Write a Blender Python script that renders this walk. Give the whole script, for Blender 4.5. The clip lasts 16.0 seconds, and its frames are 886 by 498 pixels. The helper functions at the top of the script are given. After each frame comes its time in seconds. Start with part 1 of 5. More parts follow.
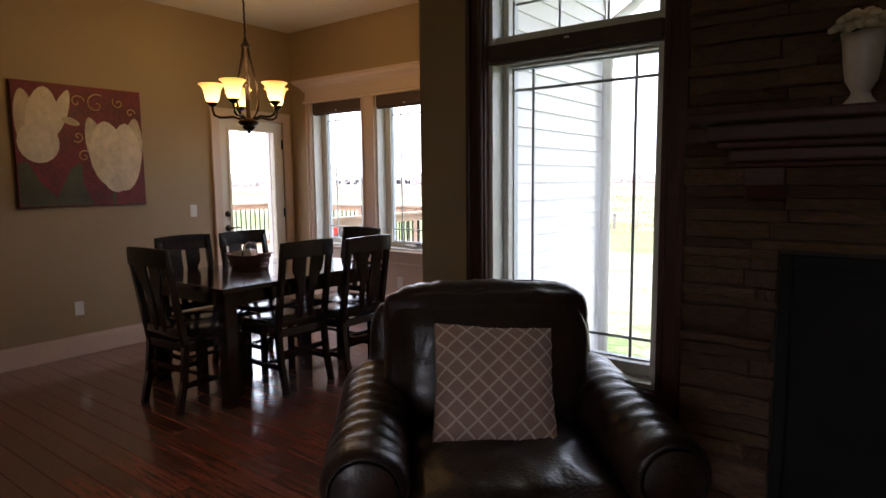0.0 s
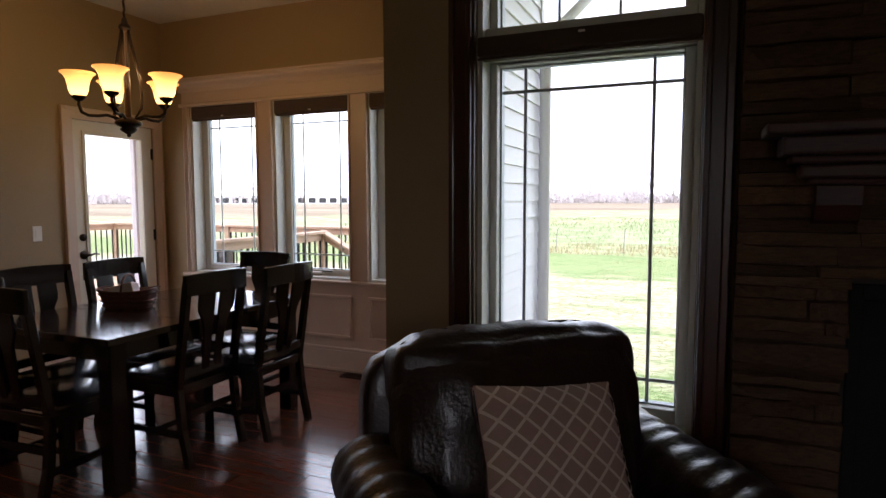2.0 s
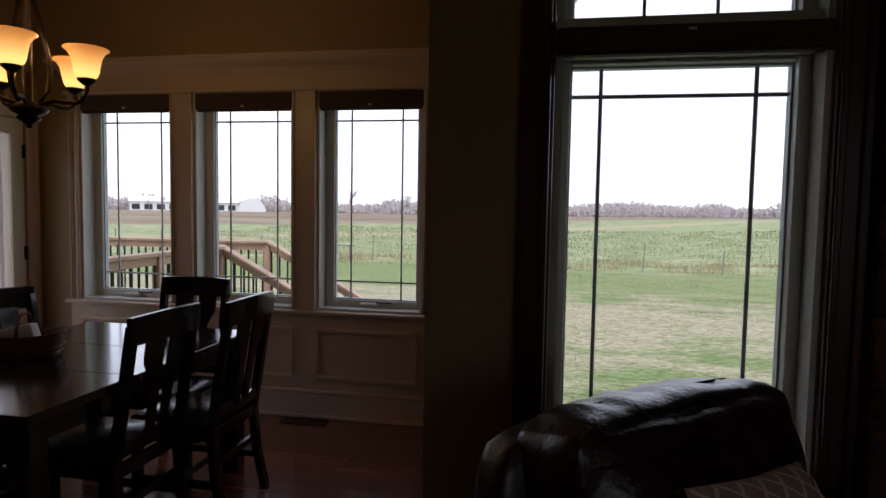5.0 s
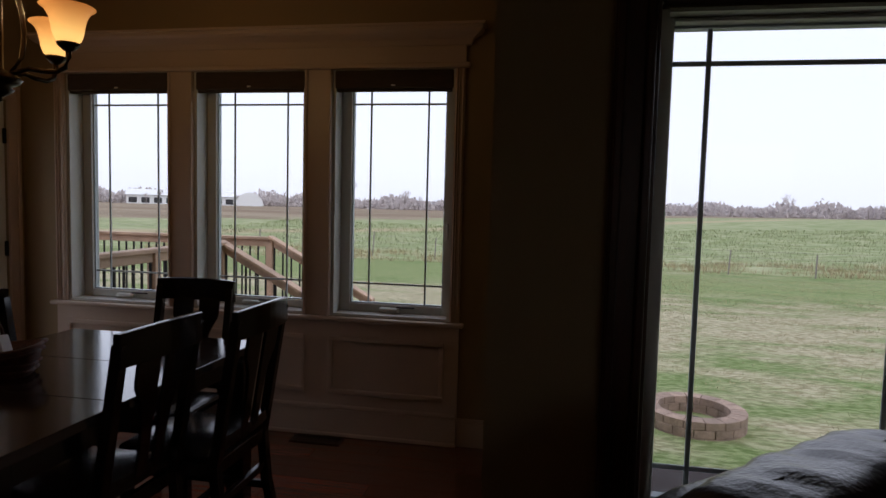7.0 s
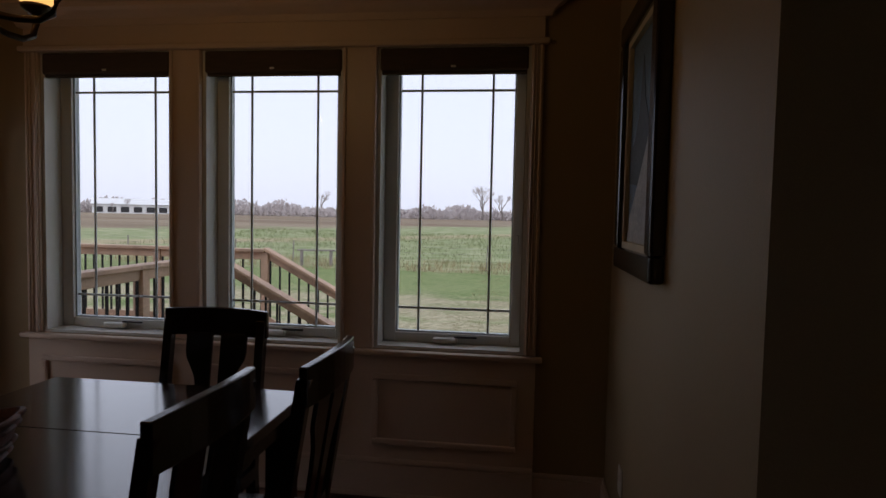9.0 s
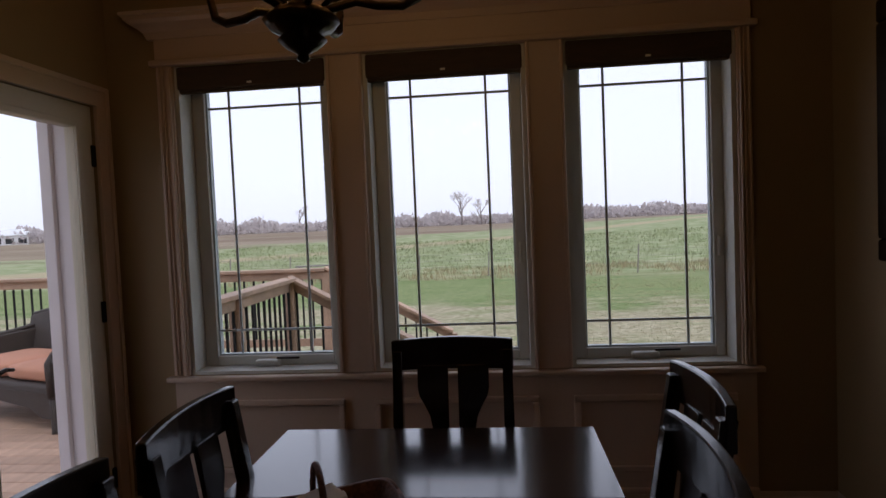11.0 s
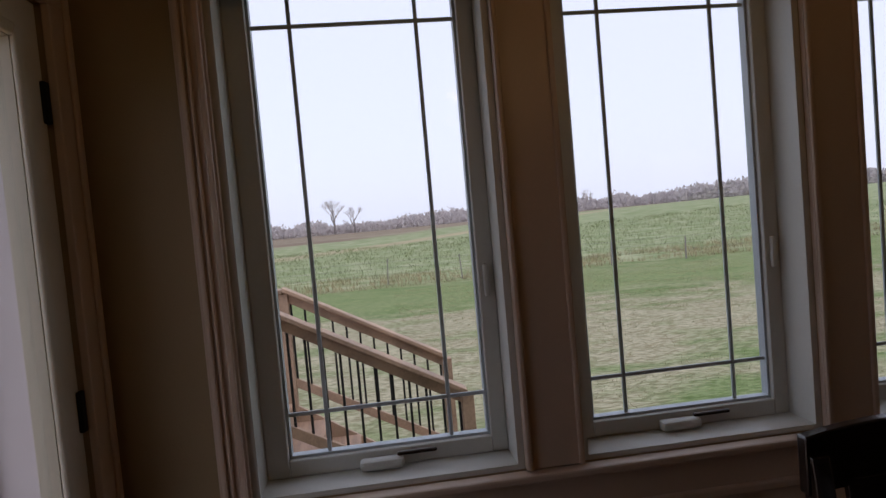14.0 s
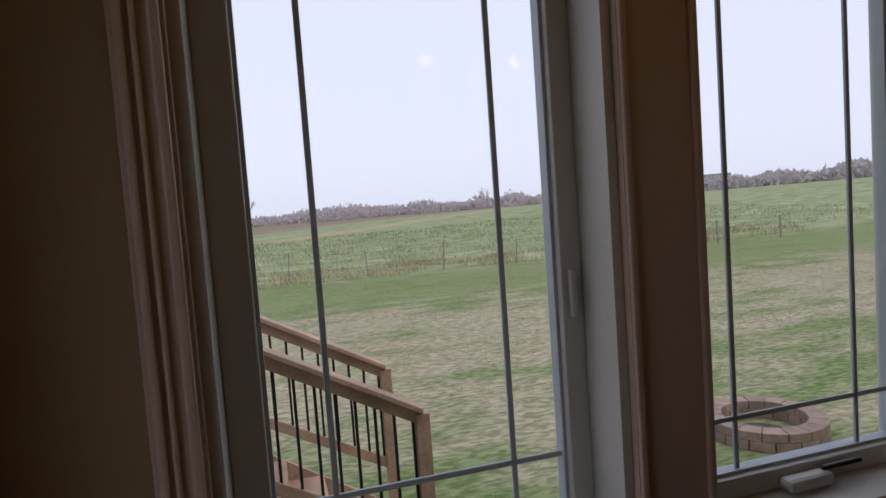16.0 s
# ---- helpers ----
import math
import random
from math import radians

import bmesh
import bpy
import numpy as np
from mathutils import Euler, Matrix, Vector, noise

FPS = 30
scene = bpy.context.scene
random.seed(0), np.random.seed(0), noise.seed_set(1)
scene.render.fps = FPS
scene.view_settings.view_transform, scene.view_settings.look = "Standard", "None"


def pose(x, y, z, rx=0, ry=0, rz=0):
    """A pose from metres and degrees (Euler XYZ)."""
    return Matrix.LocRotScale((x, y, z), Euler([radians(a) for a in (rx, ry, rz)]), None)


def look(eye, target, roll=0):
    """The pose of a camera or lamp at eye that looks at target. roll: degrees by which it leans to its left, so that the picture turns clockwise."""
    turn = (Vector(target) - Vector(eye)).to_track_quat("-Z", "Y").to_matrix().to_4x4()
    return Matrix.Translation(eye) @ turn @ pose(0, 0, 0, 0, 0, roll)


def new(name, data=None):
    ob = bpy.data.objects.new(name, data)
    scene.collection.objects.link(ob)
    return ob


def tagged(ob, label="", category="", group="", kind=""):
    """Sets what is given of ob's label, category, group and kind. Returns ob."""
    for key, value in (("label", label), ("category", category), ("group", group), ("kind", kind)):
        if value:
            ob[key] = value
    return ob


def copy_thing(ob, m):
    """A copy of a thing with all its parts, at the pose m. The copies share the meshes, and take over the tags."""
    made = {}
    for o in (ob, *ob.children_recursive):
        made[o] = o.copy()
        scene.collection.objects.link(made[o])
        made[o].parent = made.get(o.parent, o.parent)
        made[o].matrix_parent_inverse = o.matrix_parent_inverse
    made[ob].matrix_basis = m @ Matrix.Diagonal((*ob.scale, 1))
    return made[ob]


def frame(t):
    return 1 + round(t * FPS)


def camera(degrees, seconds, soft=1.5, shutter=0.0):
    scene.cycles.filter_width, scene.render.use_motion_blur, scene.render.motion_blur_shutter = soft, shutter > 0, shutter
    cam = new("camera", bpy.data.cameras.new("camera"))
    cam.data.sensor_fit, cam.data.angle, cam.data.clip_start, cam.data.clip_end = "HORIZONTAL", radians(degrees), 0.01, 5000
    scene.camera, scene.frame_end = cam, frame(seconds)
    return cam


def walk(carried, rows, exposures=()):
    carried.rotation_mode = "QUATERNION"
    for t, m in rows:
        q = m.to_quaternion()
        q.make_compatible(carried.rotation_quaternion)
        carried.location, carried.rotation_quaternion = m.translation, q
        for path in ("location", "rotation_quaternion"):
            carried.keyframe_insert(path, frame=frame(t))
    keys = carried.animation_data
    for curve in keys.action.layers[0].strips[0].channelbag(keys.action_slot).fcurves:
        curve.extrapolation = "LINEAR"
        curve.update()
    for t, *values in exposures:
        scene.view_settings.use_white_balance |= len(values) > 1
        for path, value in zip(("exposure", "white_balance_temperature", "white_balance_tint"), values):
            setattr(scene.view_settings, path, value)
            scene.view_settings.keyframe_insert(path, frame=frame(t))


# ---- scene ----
cam = camera(72.0, 16.0)
PATH = [
    (0, (4.933, -4.631, 1.432), (3.733, -3.046, 1.21), -0.6),
    (0.5, (4.695, -4.563, 1.413), (3.559, -2.928, 1.218), -0.3),
    (1, (4.486, -4.53, 1.398), (3.446, -2.83, 1.224), 0.2),
    (1.5, (4.305, -4.497, 1.426), (3.38, -2.732, 1.253), -0.2),
    (2, (4.133, -4.446, 1.425), (3.351, -2.613, 1.264), -0.1),
    (2.5, (3.994, -4.369, 1.454), (3.328, -2.491, 1.284), -0.6),
    (3, (3.843, -4.319, 1.478), (3.28, -2.407, 1.307), -0.7),
    (3.5, (3.664, -4.296, 1.462), (3.206, -2.354, 1.323), -0.2),
    (4, (3.513, -4.283, 1.476), (3.119, -2.326, 1.349), 0.5),
    (6.5, (3.02, -3.854, 1.447), (2.681, -1.887, 1.323), 1.2),
    (7, (2.99, -3.758, 1.454), (2.646, -1.793, 1.317), 1.5),
    (7.5, (3.004, -3.631, 1.445), (2.632, -1.67, 1.315), 1.8),
    (8, (2.881, -3.49, 1.452), (2.532, -1.525, 1.32), 1.7),
    (8.5, (2.62, -3.295, 1.446), (2.335, -1.319, 1.319), 1.2),
    (9, (2.39, -3.167, 1.442), (2.132, -1.186, 1.333), 1.2),
    (9.5, (2.207, -3.04, 1.449), (1.842, -1.076, 1.368), 0.9),
    (10, (1.766, -3.062, 1.464), (1.508, -1.08, 1.384), -0.5),
    (11.2, (1.27, -2.98, 1.465), (1.09, -0.985, 1.372), -2.6),
    (12.5, (0.612, -2.56, 1.49), (0.591, -0.564, 1.353), -4.5),
    (13, (0.438, -2.37, 1.461), (0.498, -0.375, 1.336), -4.7),
    (13.5, (0.228, -2.099, 1.479), (0.43, -0.113, 1.356), -5.1),
    (14, (0.171, -1.834, 1.487), (0.403, 0.151, 1.396), -5.0),
    (14.5, (0.066, -1.608, 1.489), (0.398, 0.362, 1.408), -5.3),
    (15, (-0.048, -1.451, 1.498), (0.392, 0.497, 1.399), -5.2),
    (15.5, (-0.077, -1.28, 1.481), (0.439, 0.649, 1.367), -4.6),
    (16, (-0.098, -1.162, 1.489), (0.461, 0.755, 1.361), -4.1),
]
EXPOSURES = [(0, 2.2, 6300, 10), (0.5, 2.15, 6300, 10), (1.5, 1.9, 6300, 10), (2.5, 1.5, 6300, 10), (3.5, 1.0, 6300, 10), (4.2, 0.7, 6350, 10), (6.5, 0.1, 6400, 10), (9, -0.15, 6450, 10), (10, 0.0, 6400, 11), (12.5, -0.05, 6300, 12), (16, -0.25, 6400, 12)]
LAMP_GLOW, BULB = 1.2, 0.75
# exposure: the camera darkens its picture as it turns to the windows
walk(cam, [(t, look(*p)) for t, *p in PATH], exposures=EXPOSURES)

# ---- world and sun: a bright overcast spring day ----
world = bpy.data.worlds.new("overcast_sky")
scene.world = world
world.use_nodes = True
wn, wl = world.node_tree.nodes, world.node_tree.links
sky = wn.new("ShaderNodeTexSky")
sky.sky_type, sky.sun_disc = "NISHITA", False
sky.sun_elevation, sky.sun_rotation = radians(42), radians(150)
sky.air_density, sky.dust_density = 1.0, 4.0
veil = wn.new("ShaderNodeMix")
veil.data_type = "RGBA"
veil.inputs[0].default_value = 0.82
wl.new(sky.outputs[0], veil.inputs[6])
veil.inputs[7].default_value = (7.35, 7.3, 8.6, 1)
wl.new(veil.outputs[2], wn["Background"].inputs[0])
wn["Background"].inputs[1].default_value = 0.165
sun = new("sun", bpy.data.lights.new("sun", "SUN"))
sun.data.energy, sun.data.angle, sun.data.color = 0.9, radians(25), (1.0, 0.96, 0.9)
sun.matrix_world = look((0, 0, 30), (-8, 14, 0))


# ---- materials ----
def material(name, color, rough=0.5, metal=0.0, vary=0.12, scale=6.0, fine=60.0, bump=0.1, tint=None, stretch=(1, 1, 1), piece=0.0, coat=0.0):
    """Colour that varies at two scales, with fine relief; piece: how far single pieces differ."""
    m = bpy.data.materials.new(name)
    m.use_nodes = True
    n, l = m.node_tree.nodes, m.node_tree.links
    b = n["Principled BSDF"]
    tc, mp = n.new("ShaderNodeTexCoord"), n.new("ShaderNodeMapping")
    mp.inputs["Scale"].default_value = stretch
    l.new(tc.outputs["Object"], mp.inputs[0])
    big, small = n.new("ShaderNodeTexNoise"), n.new("ShaderNodeTexNoise")
    for tex, s, d in ((big, scale, 3), (small, fine, 4)):
        tex.inputs["Scale"].default_value, tex.inputs["Detail"].default_value = s, d
        l.new(mp.outputs[0], tex.inputs[0])
    dark = tuple(c * (1 - 2 * vary) for c in color)
    light = tint or tuple(min(1, c * (1 + 1.2 * vary)) for c in color)
    mix = n.new("ShaderNodeMix")
    mix.data_type = "RGBA"
    mix.inputs[6].default_value, mix.inputs[7].default_value = (*dark, 1), (*light, 1)
    add = n.new("ShaderNodeMath")
    add.operation = "MULTIPLY_ADD"
    add.inputs[1].default_value = 0.45
    l.new(small.outputs[0], add.inputs[0])
    half = n.new("ShaderNodeMath")
    half.operation = "MULTIPLY"
    half.inputs[1].default_value = 0.55
    l.new(big.outputs[0], half.inputs[0])
    l.new(half.outputs[0], add.inputs[2])
    ramp = n.new("ShaderNodeMapRange")
    ramp.inputs[1].default_value, ramp.inputs[2].default_value = 0.33, 0.67
    l.new(add.outputs[0], ramp.inputs[0])
    l.new(ramp.outputs[0], mix.inputs[0])
    out = mix.outputs[2]
    if piece:
        info, hsv, rng = n.new("ShaderNodeObjectInfo"), n.new("ShaderNodeHueSaturation"), n.new("ShaderNodeMapRange")
        rng.inputs[3].default_value, rng.inputs[4].default_value = 1 - piece, 1 + piece
        l.new(info.outputs["Random"], rng.inputs[0])
        l.new(rng.outputs[0], hsv.inputs["Value"])
        l.new(out, hsv.inputs["Color"])
        out = hsv.outputs[0]
    l.new(out, b.inputs["Base Color"])
    rr = n.new("ShaderNodeMapRange")
    rr.inputs[3].default_value, rr.inputs[4].default_value = max(0.03, rough * 0.8), min(1, rough * 1.2)
    l.new(big.outputs[0], rr.inputs[0])
    l.new(rr.outputs[0], b.inputs["Roughness"])
    b.inputs["Metallic"].default_value = metal
    b.inputs["Coat Weight"].default_value = coat
    b.inputs["Coat Roughness"].default_value = 0.12
    if bump:
        bp = n.new("ShaderNodeBump")
        bp.inputs["Strength"].default_value, bp.inputs["Distance"].default_value = bump, 0.01
        l.new(small.outputs[0], bp.inputs["Height"])
        l.new(bp.outputs[0], b.inputs["Normal"])
    return m


M = {
    "wall": material("tan_wall_paint", (0.33, 0.235, 0.125), 0.6, vary=0.03, scale=1.5, fine=220, bump=0.12),
    "ceiling": material("ceiling_paint", (0.68, 0.64, 0.56), 0.8, vary=0.03, fine=150, bump=0.3),
    "trim": material("cream_trim_paint", (0.6, 0.46, 0.355), 0.35, vary=0.02, scale=3, fine=90, bump=0.03),
    "white": material("white_window_vinyl", (0.62, 0.61, 0.56), 0.35, vary=0.02, scale=3, fine=90, bump=0.02),
    "door": material("cream_door_paint", (0.66, 0.6, 0.48), 0.35, vary=0.02, scale=3, fine=90, bump=0.02),
    "grille": material("grey_window_grille", (0.5, 0.56, 0.6), 0.45, vary=0.03, bump=0.02),
    "jamb": material("pale_exterior_paint", (0.7, 0.64, 0.66), 0.5, vary=0.03, bump=0.03),
    "floor": material("cherry_floor_board", (0.2, 0.06, 0.032), 0.2, vary=0.22, scale=5, fine=40, bump=0.05, stretch=(0.5, 8, 8), piece=0.25, coat=1.0),
    "joint": material("dark_floor_joint", (0.03, 0.012, 0.008), 0.7),
    "tile": material("brown_hearth_slate", (0.14, 0.085, 0.05), 0.45, vary=0.25, scale=4, fine=30, bump=0.25, piece=0.2),
    "grout": material("tan_grout", (0.42, 0.29, 0.17), 0.8, bump=0.2),
    "stone": material("brown_ledge_stone", (0.17, 0.09, 0.05), 0.75, vary=0.3, scale=7, fine=45, bump=0.8, piece=0.4),
    "mortar": material("dark_stone_joint", (0.05, 0.04, 0.032), 0.9, bump=0.4),
    "cherry": material("dark_cherry_trim", (0.06, 0.018, 0.012), 0.3, vary=0.25, scale=4, fine=40, bump=0.04, stretch=(7, 7, 0.6), coat=0.3),
    "mantel": material("dark_cherry_mantel", (0.07, 0.02, 0.014), 0.55, vary=0.25, scale=4, fine=40, bump=0.04, stretch=(0.6, 7, 7)),
    "black": material("black_painted_steel", (0.006, 0.006, 0.006), 0.85, vary=0.1, bump=0.05),
    "bronze": material("oil_rubbed_bronze", (0.035, 0.022, 0.015), 0.35, metal=0.7, vary=0.3, bump=0.05),
    "espresso": material("espresso_wood", (0.014, 0.0085, 0.0075), 0.2, vary=0.25, scale=5, fine=50, bump=0.03, stretch=(6, 6, 0.7), coat=0.3),
    "tabletop": material("espresso_tabletop", (0.022, 0.011, 0.01), 0.16, vary=0.25, scale=4, fine=40, bump=0.02, stretch=(8, 0.6, 8), coat=1.0),
    "leather": material("dark_brown_leather", (0.03, 0.015, 0.012), 0.33, vary=0.25, scale=3, fine=75, bump=0.3, coat=0.15),
    "seat": material("black_seat_leather", (0.014, 0.012, 0.012), 0.22, vary=0.15, fine=150, bump=0.06, coat=0.6),
    "pillow": material("taupe_pillow_cloth", (0.46, 0.3, 0.235), 0.9, vary=0.08, scale=8, fine=260, bump=0.4),
    "trellis": material("cream_trellis_thread", (0.8, 0.66, 0.56), 0.9, vary=0.06, fine=260, bump=0.3),
    "shade": material("brown_woven_shade", (0.085, 0.055, 0.04), 0.85, vary=0.15, scale=10, fine=180, bump=0.4, stretch=(1, 1, 6)),
    "plate": material("white_plastic_plate", (0.75, 0.72, 0.66), 0.35, vary=0.01, bump=0.0),
    "basket": material("red_brown_wicker", (0.13, 0.045, 0.025), 0.6, vary=0.3, scale=30, fine=120, bump=0.4),
    "napkin": material("white_paper_napkin", (0.78, 0.76, 0.74), 0.8, vary=0.02, bump=0.1),
    "vase": material("ivory_ceramic", (0.6, 0.52, 0.45), 0.3, vary=0.06, bump=0.05),
    "petal": material("cream_petals", (0.75, 0.62, 0.42), 0.7, vary=0.1, fine=40, bump=0.1),
    "leaf": material("dull_green_leaf", (0.1, 0.13, 0.04), 0.6, vary=0.2, bump=0.1),
    "siding": material("white_vinyl_siding", (0.74, 0.74, 0.76), 0.5, vary=0.03, scale=3, fine=80, bump=0.06, stretch=(1, 1, 5)),
    "deckwood": material("cedar_deck_board", (0.42, 0.27, 0.19), 0.7, vary=0.2, scale=3, fine=40, bump=0.2, stretch=(6, 0.8, 6), piece=0.15),
    "railwood": material("cedar_rail", (0.4, 0.27, 0.19), 0.65, vary=0.2, scale=4, fine=50, bump=0.15, piece=0.08),
    "wicker": material("dark_wicker", (0.045, 0.033, 0.029), 0.55, vary=0.25, scale=40, fine=160, bump=0.8),
    "cushion": material("terracotta_cushion", (0.42, 0.2, 0.13), 0.9, vary=0.08, fine=150, bump=0.2),
    "red": material("red_pillow_cloth", (0.6, 0.05, 0.035), 0.85, vary=0.08, fine=150, bump=0.2),
    "pit": material("pink_grey_pit_block", (0.3, 0.215, 0.17), 0.85, vary=0.2, scale=8, fine=50, bump=0.5, piece=0.15),
    "ash": material("pit_ash", (0.09, 0.08, 0.075), 0.9, vary=0.4, scale=12, fine=60, bump=0.8),
    "bark": material("grey_bark", (0.24, 0.21, 0.2), 0.9, vary=0.2, bump=0.3),
    # far twigs: the pale grey has aerial haze mixed into the colour
    "twig": material("hazy_bare_twigs", (0.52, 0.47, 0.47), 0.95, vary=0.25, bump=0.0),
    "straw": material("dry_straw_grass", (0.38, 0.31, 0.18), 0.9, vary=0.25, scale=2, fine=30, bump=0.0),
    "blade": material("green_grass_blade", (0.27, 0.31, 0.15), 0.8, vary=0.3, scale=1, fine=20, bump=0.0),
    "barn": material("white_barn_metal", (0.7, 0.71, 0.73), 0.5, vary=0.04, bump=0.05),
    "dark": material("dark_opening", (0.03, 0.03, 0.035), 0.7),
    "roof": material("grey_roof_shingle", (0.16, 0.155, 0.15), 0.9, vary=0.15, fine=40, bump=0.4),
    "crimson": material("crimson_canvas_paint", (0.15, 0.012, 0.016), 0.6, vary=0.3, scale=5, fine=40, bump=0.15),
    "tulip": material("cream_canvas_paint", (0.62, 0.52, 0.38), 0.6, vary=0.12, scale=7, fine=30, bump=0.15, stretch=(1, 2.5, 0.7)),
    "tulip2": material("shaded_cream_canvas_paint", (0.5, 0.4, 0.27), 0.6, vary=0.15, scale=7, fine=30, bump=0.15, stretch=(1, 2.5, 0.7)),
    "stem": material("green_canvas_paint", (0.06, 0.06, 0.025), 0.6, vary=0.25, scale=6, bump=0.15),
    "gold": material("gold_canvas_paint", (0.5, 0.3, 0.12), 0.5, vary=0.1, bump=0.1),
    "skypaint": material("blue_canvas_paint", (0.1, 0.15, 0.21), 0.6, vary=0.2, scale=3, bump=0.15),
    "rockpaint": material("slate_canvas_paint", (0.05, 0.055, 0.06), 0.6, vary=0.35, scale=9, bump=0.15),
    "snowpaint": material("snow_canvas_paint", (0.42, 0.4, 0.38), 0.6, vary=0.2, scale=9, bump=0.2),
    "linen": material("cream_linen_liner", (0.55, 0.45, 0.3), 0.8, vary=0.05, bump=0.1),
}


def glass_material(name, rough=0.0):
    m = bpy.data.materials.new(name)
    m.use_nodes = True
    n, l = m.node_tree.nodes, m.node_tree.links
    n.remove(n["Principled BSDF"])
    clear, gloss, mix, face, power, scaled = n.new("ShaderNodeBsdfTransparent"), n.new("ShaderNodeBsdfGlossy"), n.new("ShaderNodeMixShader"), n.new("ShaderNodeLayerWeight"), n.new("ShaderNodeMath"), n.new("ShaderNodeMath")
    clear.inputs[0].default_value = (0.95, 0.97, 0.97, 1)
    gloss.inputs["Roughness"].default_value = 0.02
    power.operation, power.inputs[1].default_value = "POWER", 5.0
    scaled.operation = "MULTIPLY_ADD"
    scaled.inputs[1].default_value, scaled.inputs[2].default_value = 0.5, 0.006
    face.inputs[0].default_value = 0.5
    l.new(face.outputs["Facing"], power.inputs[0])
    l.new(power.outputs[0], scaled.inputs[0])
    l.new(scaled.outputs[0], mix.inputs[0])
    l.new(clear.outputs[0], mix.inputs[1])
    l.new(gloss.outputs[0], mix.inputs[2])
    l.new(mix.outputs[0], n["Material Output"].inputs[0])
    return m


M["glass"] = glass_material("window_glass")


def lamp_glass():
    """Amber alabaster glass, lit from inside."""
    m = bpy.data.materials.new("lit_alabaster_glass")
    m.use_nodes = True
    n, l = m.node_tree.nodes, m.node_tree.links
    b = n["Principled BSDF"]
    tc, sep, rng, mix = n.new("ShaderNodeTexCoord"), n.new("ShaderNodeSeparateXYZ"), n.new("ShaderNodeMapRange"), n.new("ShaderNodeMix")
    l.new(tc.outputs["Object"], sep.inputs[0])
    l.new(sep.outputs[2], rng.inputs[0])
    rng.inputs[1].default_value, rng.inputs[2].default_value = 0.03, 0.14
    mix.data_type = "RGBA"
    mix.inputs[6].default_value, mix.inputs[7].default_value = (1.0, 0.55, 0.16, 1), (0.8, 0.25, 0.05, 1)
    l.new(rng.outputs[0], mix.inputs[0])
    b.inputs["Base Color"].default_value = (0.75, 0.5, 0.25, 1)
    l.new(mix.outputs[2], b.inputs["Emission Color"])
    s = n.new("ShaderNodeMapRange")
    s.inputs[1].default_value, s.inputs[2].default_value = 0.02, 0.14
    s.inputs[3].default_value, s.inputs[4].default_value = LAMP_GLOW, LAMP_GLOW * 0.35
    l.new(sep.outputs[2], s.inputs[0])
    l.new(s.outputs[0], b.inputs["Emission Strength"])
    b.inputs["Roughness"].default_value = 0.35
    return m


M["lampglass"] = lamp_glass()


